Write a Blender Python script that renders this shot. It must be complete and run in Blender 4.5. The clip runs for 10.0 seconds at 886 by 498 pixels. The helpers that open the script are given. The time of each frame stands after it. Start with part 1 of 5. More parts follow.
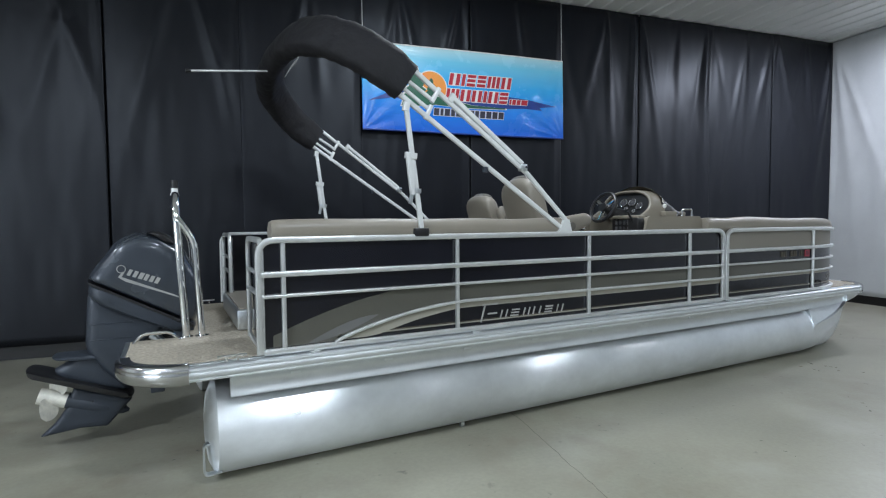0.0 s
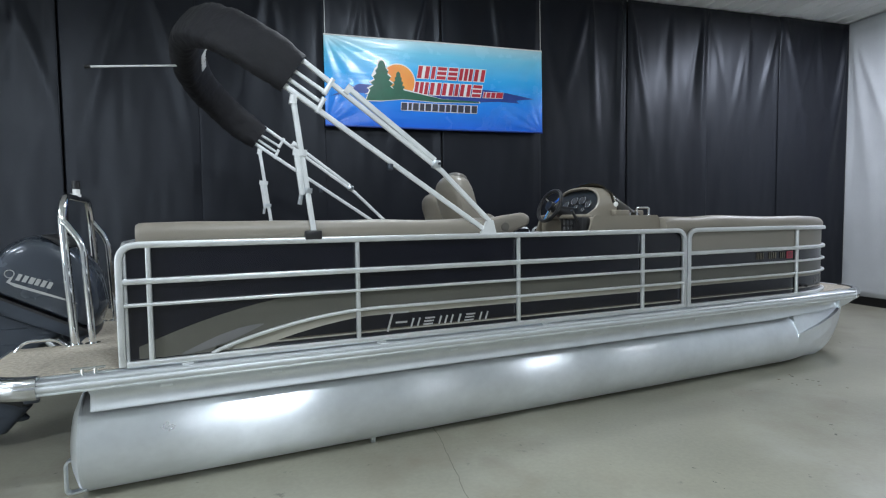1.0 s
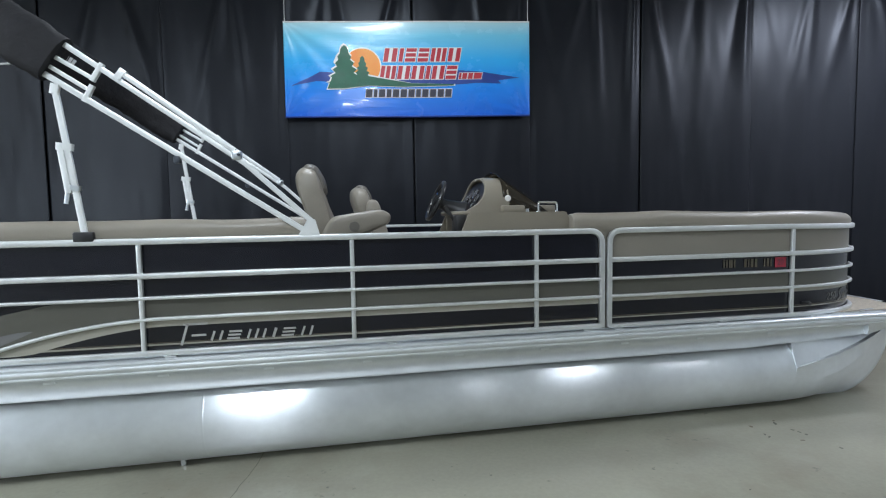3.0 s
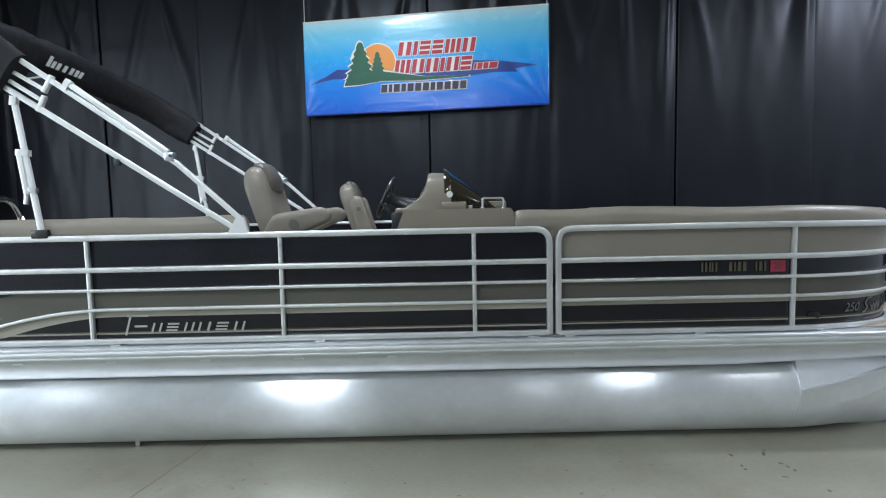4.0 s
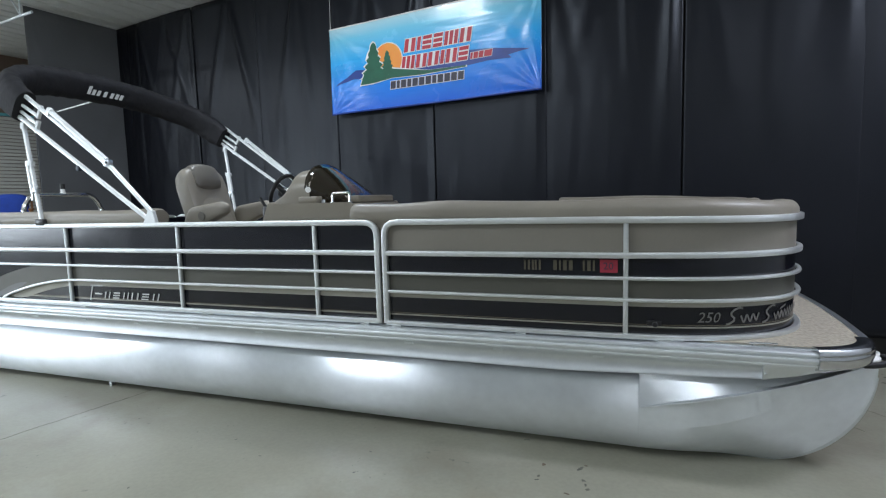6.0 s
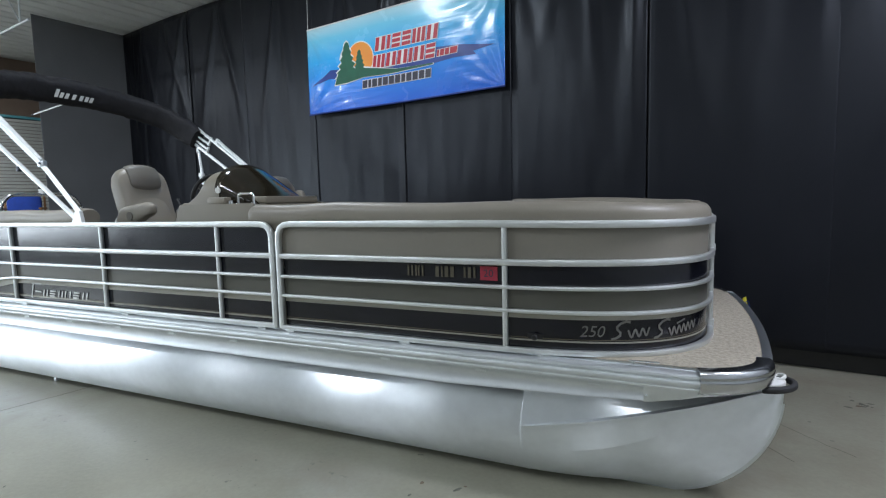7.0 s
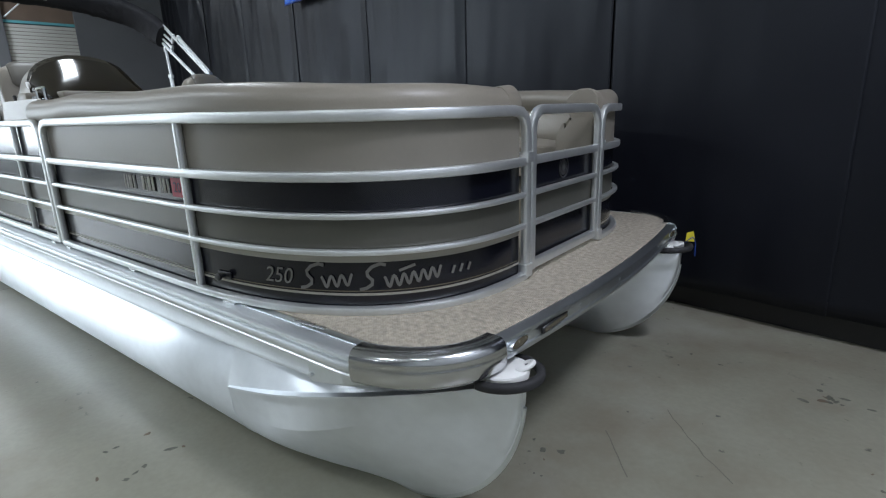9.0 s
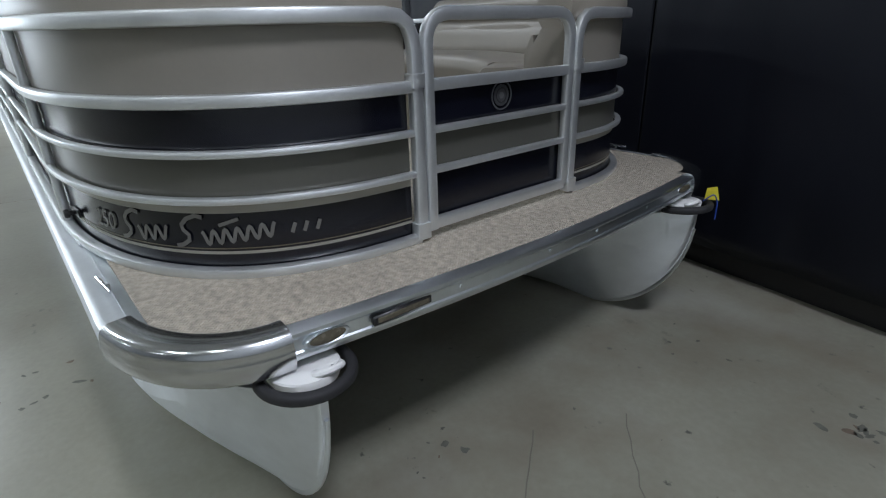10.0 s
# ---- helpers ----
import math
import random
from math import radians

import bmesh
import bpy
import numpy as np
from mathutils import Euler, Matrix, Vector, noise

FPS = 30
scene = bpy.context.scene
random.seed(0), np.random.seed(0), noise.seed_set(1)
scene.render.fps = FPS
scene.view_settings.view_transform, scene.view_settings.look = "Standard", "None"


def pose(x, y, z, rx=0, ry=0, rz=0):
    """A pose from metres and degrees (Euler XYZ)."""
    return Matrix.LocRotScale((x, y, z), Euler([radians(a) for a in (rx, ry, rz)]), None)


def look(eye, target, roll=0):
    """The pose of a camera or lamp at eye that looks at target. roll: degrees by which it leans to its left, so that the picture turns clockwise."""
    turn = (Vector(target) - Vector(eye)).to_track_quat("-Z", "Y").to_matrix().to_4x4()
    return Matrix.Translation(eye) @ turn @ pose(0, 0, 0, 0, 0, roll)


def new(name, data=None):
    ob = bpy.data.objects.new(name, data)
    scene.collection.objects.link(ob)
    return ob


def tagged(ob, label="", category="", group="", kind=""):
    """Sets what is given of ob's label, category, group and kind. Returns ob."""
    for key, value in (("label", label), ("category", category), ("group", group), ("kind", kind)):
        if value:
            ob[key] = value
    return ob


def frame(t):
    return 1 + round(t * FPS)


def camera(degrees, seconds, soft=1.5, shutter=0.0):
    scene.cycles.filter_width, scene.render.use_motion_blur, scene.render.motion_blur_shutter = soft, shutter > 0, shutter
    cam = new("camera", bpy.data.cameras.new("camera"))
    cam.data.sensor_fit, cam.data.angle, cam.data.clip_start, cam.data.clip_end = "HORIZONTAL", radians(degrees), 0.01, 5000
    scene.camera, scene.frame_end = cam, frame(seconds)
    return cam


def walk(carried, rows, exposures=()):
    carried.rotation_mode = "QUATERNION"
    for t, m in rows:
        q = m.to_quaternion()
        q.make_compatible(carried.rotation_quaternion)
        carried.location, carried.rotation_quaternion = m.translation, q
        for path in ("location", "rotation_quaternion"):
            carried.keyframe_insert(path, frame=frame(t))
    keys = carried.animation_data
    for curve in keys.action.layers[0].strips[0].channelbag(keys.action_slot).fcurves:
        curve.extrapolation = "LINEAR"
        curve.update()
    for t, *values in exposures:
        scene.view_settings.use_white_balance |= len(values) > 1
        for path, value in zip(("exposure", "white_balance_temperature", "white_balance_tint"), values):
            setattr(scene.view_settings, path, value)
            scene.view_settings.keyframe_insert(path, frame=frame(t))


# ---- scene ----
cam = camera(80.7, 10.0, 1.2)
PATH = [
    (0, (-4.838, -3.259, 1.506), (-3.913, -1.488, 1.407), -0.5),
    (0.5, (-4.365, -3.338, 1.51), (-3.498, -1.538, 1.41), -0.8),
    (1, (-3.904, -3.385, 1.531), (-3.092, -1.56, 1.42), -0.7),
    (1.5, (-3.412, -3.442, 1.522), (-2.737, -1.562, 1.414), -1.1),
    (2, (-2.89, -3.452, 1.495), (-2.303, -1.544, 1.377), -1.1),
    (2.5, (-2.374, -3.415, 1.533), (-1.851, -1.489, 1.406), -0.9),
    (4, (-0.723, -3.366, 1.562), (-0.72, -1.372, 1.404), -1.2),
    (4.5, (-0.121, -3.345, 1.536), (-0.289, -1.36, 1.361), -1.3),
    (5, (0.474, -3.354, 1.568), (0.128, -1.393, 1.374), -1.5),
    (6.5, (2.016, -2.958, 1.57), (1.257, -1.118, 1.377), -1.5),
    (7, (2.402, -2.665, 1.551), (1.587, -0.848, 1.359), -1.4),
    (7.5, (2.805, -2.287, 1.539), (1.899, -0.515, 1.338), -1.5),
    (8, (3.119, -1.846, 1.469), (2.127, -0.124, 1.245), -1.5),
    (8.5, (3.399, -1.414, 1.421), (2.33, 0.238, 1.06), -1.5),
    (9, (3.621, -0.991, 1.403), (2.427, 0.531, 0.894), -1.8),
    (9.5, (3.797, -0.515, 1.413), (2.46, 0.82, 0.758), -1.8),
    (10, (3.873, -0.103, 1.358), (2.455, 1.073, 0.58), -1.7),
]
walk(cam, [(t, look(eye, target, roll)) for t, eye, target, roll in PATH], [(0, 0.0), (2.5, 0.09), (4.5, 0.09), (6.5, -0.01), (8, -0.02), (9, -0.14), (10, -0.31)])

# ---- room plan: u along the curtain wall, v out from it into the room ----
U, V, CORNER = Vector((0.988, -0.153, 0)), Vector((-0.153, -0.988, 0)), Vector((0.648, 3.26, 0))
YAW = math.degrees(math.atan2(-0.153, 0.988))
CEIL = 4.94
FLOOR = -0.06
LEFT, RIGHT, FAR, BACK = -8.39, 6.04, -12.0, 14.0


def room(u, v, z=0.0):
    return CORNER + u * U + v * V + Vector((0, 0, z))


# ---- light ----
world = bpy.data.worlds.new("room_air")
scene.world = world
world.use_nodes = True
world.node_tree.nodes["Background"].inputs[0].default_value = (0.55, 0.6, 0.65, 1)
world.node_tree.nodes["Background"].inputs[1].default_value = 0.02
LAMPS = [(-8.5, 7.2, 208), (-2.7, 7.2, 142), (3.1, 7.2, 40), (-8.5, 12.6, 66), (-2.7, 12.6, 60), (3.1, 12.6, 20),
         (-2.2, 2.6, 74), (4.3, 4.9, 5), (4.80, 2.35, 150), (-10.3, 4.0, 58)]
for u, v, watts in LAMPS:
    lamp = new("area_lamp", bpy.data.lights.new("area_lamp", "AREA"))
    lamp.data.shape, lamp.data.size, lamp.data.size_y = "RECTANGLE", 0.95, 0.5
    lamp.data.energy, lamp.data.color = watts, (0.90, 0.955, 1.13) if u > 4 else (0.87, 0.97, 1.085)
    lamp.matrix_world = Matrix.Translation(room(u, v, CEIL - 0.16)) @ pose(0, 0, 0, 0, 0, YAW)

# daylight through the wide window in the west wall
day = new("window_daylight", bpy.data.lights.new("window_daylight", "AREA"))
day.data.shape, day.data.size, day.data.size_y = "RECTANGLE", 2.3, 5.2
day.data.energy, day.data.color = 230, (0.88, 0.98, 1.12)
day.matrix_world = Matrix.Translation(room(FAR - 0.02, 10.45, 2.0)) @ pose(0, 0, 0, 0, 0, YAW) @ pose(0, 0, 0, 0, -90, 0)


# ---- materials ----
def shader(name, colour, rough=0.5, metal=0.0, vary=0.12, scale=6.0, bump=0.0, bump_scale=60.0,
           stretch=(1, 1, 1), dark=None, coat=0.0, rough_vary=0.08, coat_rough=0.05, spec=0.5):
    m = bpy.data.materials.new(name)
    m.use_nodes = True
    t = m.node_tree
    b = t.nodes["Principled BSDF"]
    link = t.links.new
    co = t.nodes.new("ShaderNodeTexCoord")
    mp = t.nodes.new("ShaderNodeMapping")
    mp.inputs["Scale"].default_value = stretch
    link(co.outputs["Object"], mp.inputs[0])
    big = t.nodes.new("ShaderNodeTexNoise")
    big.inputs["Scale"].default_value, big.inputs["Detail"].default_value = scale, 6
    link(mp.outputs[0], big.inputs["Vector"])
    fine = t.nodes.new("ShaderNodeTexNoise")
    fine.inputs["Scale"].default_value, fine.inputs["Detail"].default_value = bump_scale, 4
    link(mp.outputs[0], fine.inputs["Vector"])
    add = t.nodes.new("ShaderNodeMath")
    add.operation = "MULTIPLY_ADD"
    add.inputs[1].default_value = 0.35
    link(fine.outputs["Fac"], add.inputs[0])
    link(big.outputs["Fac"], add.inputs[2])
    ramp = t.nodes.new("ShaderNodeMapRange")
    ramp.inputs["From Min"].default_value, ramp.inputs["From Max"].default_value = 0.42, 0.95
    link(add.outputs[0], ramp.inputs["Value"])
    mix = t.nodes.new("ShaderNodeMix")
    mix.data_type = "RGBA"
    lo = dark or tuple(c * (1 - vary) for c in colour)
    hi = tuple(min(1, c * (1 + vary)) for c in colour)
    mix.inputs[6].default_value, mix.inputs[7].default_value = (*lo, 1), (*hi, 1)
    link(ramp.outputs[0], mix.inputs[0])
    link(mix.outputs[2], b.inputs["Base Color"])
    rr = t.nodes.new("ShaderNodeMapRange")
    rr.inputs["To Min"].default_value, rr.inputs["To Max"].default_value = max(0.02, rough - rough_vary), rough + rough_vary
    link(big.outputs["Fac"], rr.inputs["Value"])
    link(rr.outputs[0], b.inputs["Roughness"])
    b.inputs["Metallic"].default_value = metal
    b.inputs["Coat Weight"].default_value = coat
    b.inputs["Coat Roughness"].default_value = coat_rough
    b.inputs["Specular IOR Level"].default_value = spec
    if bump:
        bp = t.nodes.new("ShaderNodeBump")
        bp.inputs["Strength"].default_value, bp.inputs["Distance"].default_value = 0.6, bump
        link(fine.outputs["Fac"], bp.inputs["Height"])
        link(bp.outputs[0], b.inputs["Normal"])
    return m


def glow(name, colour, strength):
    m = bpy.data.materials.new(name)
    m.use_nodes = True
    b = m.node_tree.nodes["Principled BSDF"]
    b.inputs["Base Color"].default_value = (*colour, 1)
    b.inputs["Emission Color"].default_value = (*colour, 1)
    b.inputs["Emission Strength"].default_value = strength
    return m


def concrete():
    m = shader("sealed_concrete", (0.262, 0.256, 0.202), 0.31, 0, 0.20, 0.7, 0.0012, 38, rough_vary=0.1)
    t = m.node_tree
    b = t.nodes["Principled BSDF"]
    co = t.nodes["Texture Coordinate"]
    was = b.inputs["Base Color"].links[0].from_socket
    def blot(scale, lo, hi, rough, colour, where, mask_scale, mask_lo, mask_hi):
        a = t.nodes.new("ShaderNodeTexNoise")
        a.inputs["Scale"].default_value, a.inputs["Detail"].default_value, a.inputs["Roughness"].default_value = scale, 7, rough
        c = t.nodes.new("ShaderNodeMapRange")
        c.inputs["From Min"].default_value, c.inputs["From Max"].default_value = lo, hi
        g = t.nodes.new("ShaderNodeTexNoise")
        g.inputs["Scale"].default_value, g.inputs["Detail"].default_value = mask_scale, 2
        k = t.nodes.new("ShaderNodeMapRange")
        k.inputs["From Min"].default_value, k.inputs["From Max"].default_value = mask_lo, mask_hi
        mul = t.nodes.new("ShaderNodeMath")
        mul.operation = "MULTIPLY"
        mix = t.nodes.new("ShaderNodeMix")
        mix.data_type = "RGBA"
        mix.inputs[7].default_value = (*colour, 1)
        t.links.new(co.outputs["Object"], a.inputs["Vector"])
        t.links.new(co.outputs["Object"], g.inputs["Vector"])
        t.links.new(a.outputs["Fac"], c.inputs["Value"])
        t.links.new(g.outputs["Fac"], k.inputs["Value"])
        t.links.new(c.outputs[0], mul.inputs[0])
        t.links.new(k.outputs[0], mul.inputs[1])
        t.links.new(mul.outputs[0], mix.inputs[0])
        t.links.new(where, mix.inputs[6])
        return mix.outputs[2]

    out = blot(2.2, 0.45, 0.72, 0.6, (0.20, 0.178, 0.135), was, 0.5, 0.35, 0.58)
    out = blot(1.3, 0.55, 0.80, 0.55, (0.36, 0.36, 0.32), out, 0.7, 0.42, 0.65)
    out = blot(9.0, 0.64, 0.72, 0.65, (0.10, 0.10, 0.085), out, 1.1, 0.50, 0.62)
    out = blot(16.0, 0.66, 0.72, 0.55, (0.07, 0.07, 0.06), out, 1.7, 0.52, 0.60)
    t.links.new(out, b.inputs["Base Color"])
    return m


def woven():
    """Tan basket-weave vinyl deck covering."""
    m = shader("woven_vinyl", (0.485, 0.43, 0.35), 0.75, 0, 0.22, 45, 0.0, 190, (1, 1, 1), (0.27, 0.245, 0.195))
    t = m.node_tree
    b = t.nodes["Principled BSDF"]
    co = t.nodes["Texture Coordinate"]
    turn = t.nodes.new("ShaderNodeMapping")
    turn.inputs["Rotation"].default_value = (0, 0, radians(45))
    t.links.new(co.outputs["Object"], turn.inputs[0])
    ch = t.nodes.new("ShaderNodeTexChecker")
    ch.inputs["Scale"].default_value = 62
    t.links.new(turn.outputs[0], ch.inputs["Vector"])
    pick = t.nodes.new("ShaderNodeMix")
    for axis, slot in (("X", 2), ("Y", 3)):
        w = t.nodes.new("ShaderNodeTexWave")
        w.bands_direction = axis
        w.inputs["Scale"].default_value = 62 / 3.1416 * 2.0
        w.inputs["Distortion"].default_value = 0.6
        t.links.new(turn.outputs[0], w.inputs["Vector"])
        t.links.new(w.outputs["Fac"], pick.inputs[slot])
    t.links.new(ch.outputs["Fac"], pick.inputs[0])
    bp = t.nodes.new("ShaderNodeBump")
    bp.inputs["Strength"].default_value, bp.inputs["Distance"].default_value = 0.8, 0.0025
    t.links.new(pick.outputs[0], bp.inputs["Height"])
    t.links.new(bp.outputs[0], b.inputs["Normal"])
    was = b.inputs["Base Color"].links[0].from_socket
    mul = t.nodes.new("ShaderNodeMix")
    mul.data_type, mul.blend_type = "RGBA", "MULTIPLY"
    mul.inputs[0].default_value = 0.32
    tone = t.nodes.new("ShaderNodeMapRange")
    tone.inputs["To Min"].default_value = 0.55
    t.links.new(pick.outputs[0], tone.inputs["Value"])
    t.links.new(was, mul.inputs[6])
    t.links.new(tone.outputs[0], mul.inputs[7])
    t.links.new(mul.outputs[2], b.inputs["Base Color"])
    return m


def clear_screen(name, colour, rough):
    m = bpy.data.materials.new(name)
    m.use_nodes = True
    b = m.node_tree.nodes["Principled BSDF"]
    b.inputs["Base Color"].default_value = (*colour, 1)
    b.inputs["Transmission Weight"].default_value = 1.0
    b.inputs["Roughness"].default_value = rough
    b.inputs["IOR"].default_value = 1.49
    return m


def rolled(m):
    """Rolling marks along the length: gloss spreads round the tube, less along it."""
    t = m.node_tree
    b = t.nodes["Principled BSDF"]
    turn = t.nodes.new("ShaderNodeVectorMath")
    turn.operation = "CROSS_PRODUCT"
    turn.inputs[0].default_value = (1, 0, 0)
    t.links.new(t.nodes["Texture Coordinate"].outputs["Normal"], turn.inputs[1])
    t.links.new(turn.outputs[0], b.inputs["Tangent"])
    b.inputs["Anisotropic"].default_value = 1.0
    return m


CONCRETE = concrete()
CRACK = shader("crack_dirt", (0.17, 0.165, 0.135), 0.9)
STAIN = shader("dark_scuff", (0.125, 0.125, 0.105), 0.7, 0, 0.3, 40.0)
RUST = shader("rust_spot", (0.15, 0.115, 0.085), 0.8, 0, 0.3, 40.0)
CURTAIN = shader("black_vinyl_curtain", (0.0042, 0.0046, 0.0078), 0.39, 0, 0.25, 1.2, 0.0006, 14, (1, 1, 0.5), spec=0.37)
CURTAIN.node_tree.nodes["Principled BSDF"].inputs["Specular Tint"].default_value = (0.86, 0.92, 1.0, 1)
GREY_CURTAIN = shader("grey_vinyl_curtain", (0.155, 0.16, 0.172), 0.7, 0, 0.08, 2.0, 0.001, 30)
PALE_CURTAIN = shader("pale_grey_curtain", (0.50, 0.52, 0.535), 0.7, 0, 0.06, 2.0, 0.001, 30)
CEILING = shader("white_steel_liner", (0.72, 0.73, 0.72), 0.4, 0, 0.05, 1.2)
WALL = shader("painted_wall", (0.30, 0.31, 0.32), 0.8, 0, 0.08, 1.0, 0.001, 40)
BROWN = shader("brown_board", (0.21, 0.15, 0.115), 0.8, 0, 0.15, 2.0)
SLAT = shader("cream_slat", (0.66, 0.65, 0.61), 0.5, 0, 0.05, 3.0)
CYAN = shader("cyan_trim", (0.13, 0.42, 0.48), 0.6)
TUBE = rolled(shader("mill_aluminium", (0.82, 0.86, 0.90), 0.30, 0.80, 0.08, 4.5, 0.0, 22, (0.8, 1, 1), rough_vary=0.05, coat=0.10, coat_rough=0.20))
SATIN = shader("satin_aluminium", (0.72, 0.76, 0.79), 0.34, 1.0, 0.06, 8.0, rough_vary=0.06)
EXTRUSION = shader("dull_extrusion", (0.72, 0.75, 0.77), 0.44, 0.85, 0.06, 8.0, rough_vary=0.05)
RAIL = shader("anodised_rail", (0.70, 0.72, 0.72), 0.41, 0.85, 0.07, 9.0)
CAP = shader("buffed_steel", (0.58, 0.59, 0.60), 0.19, 1.0, 0.05, 7.0, rough_vary=0.06)
CHROME = shader("polished_steel", (0.85, 0.86, 0.87), 0.09, 1.0, 0.03, 6.0, rough_vary=0.03)
WHITE_TUBE = shader("white_coated_tube", (0.72, 0.74, 0.74), 0.35, 0.3, 0.05, 9.0)
BLACK_PANEL = shader("gloss_black_panel", (0.0045, 0.005, 0.0095), 0.19, 0, 0.2, 3.0, spec=0.55)
OLIVE = shader("champagne_panel", (0.10, 0.098, 0.083), 0.32, 0.25, 0.08, 3.0)
CREAM = shader("cream_stripe", (0.33, 0.315, 0.265), 0.35, 0.1, 0.05, 5.0)
BEIGE = shader("taupe_panel", (0.195, 0.179, 0.150), 0.45, 0, 0.06, 3.0)
VINYL = shader("taupe_vinyl", (0.222, 0.200, 0.164), 0.42, 0, 0.09, 3.0, 0.0008, 120)
VINYL_DARK = shader("dark_taupe_vinyl", (0.125, 0.115, 0.098), 0.45, 0, 0.09, 3.0, 0.0008, 120)
CONSOLE = shader("tan_console", (0.205, 0.182, 0.142), 0.38, 0, 0.06, 4.0, 0.0006, 140)
BLACK = shader("black_plastic", (0.014, 0.014, 0.015), 0.35, 0, 0.2, 8.0)
RUBBER = shader("black_rubber", (0.02, 0.02, 0.022), 0.7, 0, 0.2, 20.0)
SMOKE = shader("smoked_acrylic", (0.018, 0.014, 0.008), 0.11, 0, 0.15, 4.0, rough_vary=0.03)
CANVAS = shader("black_canvas", (0.0125, 0.0125, 0.0150), 0.72, 0, 0.25, 6.0, 0.014, 18, spec=0.3)
MOTOR = shader("blue_grey_cowl", (0.044, 0.054, 0.070), 0.26, 0.3, 0.08, 4.0, coat=0.7)
MOTOR_LOW = shader("blue_grey_casting", (0.040, 0.049, 0.064), 0.42, 0.2, 0.12, 7.0)
SILVER = shader("silver_print", (0.50, 0.50, 0.49), 0.33, 0.6, 0.05, 9.0)
GREY_PRINT = shader("grey_print", (0.16, 0.16, 0.16), 0.4, 0.3, 0.05, 9.0)
GOLD = shader("gold_pinstripe", (0.15, 0.13, 0.088), 0.4, 0.4, 0.05, 9.0)
TRIM = shader("champagne_pinstripe", (0.30, 0.285, 0.24), 0.38, 0.2, 0.05, 9.0)
DULL_GOLD = shader("dull_gold_print", (0.10, 0.088, 0.062), 0.45, 0.3, 0.06, 9.0)
STICKER = shader("faded_red_vinyl", (0.30, 0.022, 0.042), 0.5, 0, 0.2, 30.0)
MARK = shader("silver_brush_print", (0.17, 0.166, 0.152), 0.42, 0.4, 0.05, 9.0)
PALE_PRINT = shader("pale_print", (0.62, 0.63, 0.63), 0.5, 0, 0.05, 9.0)
CLOCK = shader("gauge_dial", (0.05, 0.05, 0.055), 0.3, 0, 0.1, 20.0)
EMBLEM = shader("dull_emblem", (0.075, 0.077, 0.08), 0.35, 0.3, 0.05, 9.0)
RED = shader("red_print", (0.46, 0.018, 0.035), 0.5, 0, 0.08, 8.0)
LENS = shader("dull_lens", (0.10, 0.088, 0.062), 0.25, 0, 0.3, 30.0)
WHITE = shader("white_plastic", (0.78, 0.78, 0.76), 0.4, 0, 0.04, 8.0)
NAVY = shader("navy_print", (0.015, 0.05, 0.27), 0.45, 0, 0.15, 8.0)
GREEN = shader("green_print", (0.012, 0.11, 0.06), 0.5, 0, 0.15, 10.0)
DARK_PRINT = shader("charcoal_print", (0.03, 0.03, 0.05), 0.5, 0, 0.1, 8.0)
ORANGE = shader("orange_print", (0.80, 0.20, 0.035), 0.5, 0, 0.12, 2.5, dark=(0.85, 0.36, 0.05))
YELLOW = shader("yellow_tag", (0.60, 0.52, 0.03), 0.6, 0, 0.06, 20.0)
BLUE_CLOTH = shader("blue_canvas", (0.02, 0.07, 0.42), 0.8, 0, 0.15, 12.0, 0.001, 150)
# Near-black brown for the deck's underside, to cut light bounced below it.
DARK_UNDERSIDE = shader("dark_underside", (0.055, 0.048, 0.040), 0.9, 0, 0.2, 5.0)
WOOD = shader("varnished_wood", (0.36, 0.17, 0.065), 0.5, 0, 0.2, 6.0, stretch=(1, 1, 6))
GLASS = clear_screen("window_glass", (0.97, 0.99, 0.98), 0.0)
SKY_GLOW = glow("pale_daylight", (0.85, 0.95, 1.0), 3.0)
LAMP_GLOW = glow("lamp_diffuser", (0.93, 0.97, 1.0), 12.0)


# ---- mesh helpers ----
def part(name, bm, material, parent=None, label="", smooth=True, bevel=0.0):
    bmesh.ops.recalc_face_normals(bm, faces=bm.faces)
    up = parent
    while up is not None:
        bmesh.ops.translate(bm, verts=bm.verts, vec=-up.location)
        up = up.parent
    me = bpy.data.meshes.new(name)
    bm.to_mesh(me)
    bm.free()
    me.materials.append(material)
    if smooth:
        me.polygons.foreach_set("use_smooth", [True] * len(me.polygons))
        me.set_sharp_from_angle(angle=radians(38))
    ob = new(name, me)
    if parent is not None:
        ob.parent = parent
    if label:
        ob["label"] = label
    if bevel:
        md = ob.modifiers.new("edge", "BEVEL")
        md.width, md.segments, md.limit_method, md.angle_limit = bevel, 2, "ANGLE", radians(40)
        md.harden_normals = False
    return ob


def thing(name, place, label, category, group="", kind=""):
    ob = new(name)
    ob.location = place
    ob.empty_display_size = 0.1
    return tagged(ob, label, category, group, kind)


def box(x0, x1, y0, y1, z0, z1, bm=None):
    bm = bm or bmesh.new()
    vs = [bm.verts.new((x, y, z)) for z in (z0, z1) for x, y in ((x0, y0), (x1, y0), (x1, y1), (x0, y1))]
    for f in ((3, 2, 1, 0), (4, 5, 6, 7), (0, 1, 5, 4), (1, 2, 6, 5), (2, 3, 7, 6), (3, 0, 4, 7)):
        bm.faces.new([vs[i] for i in f])
    return bm


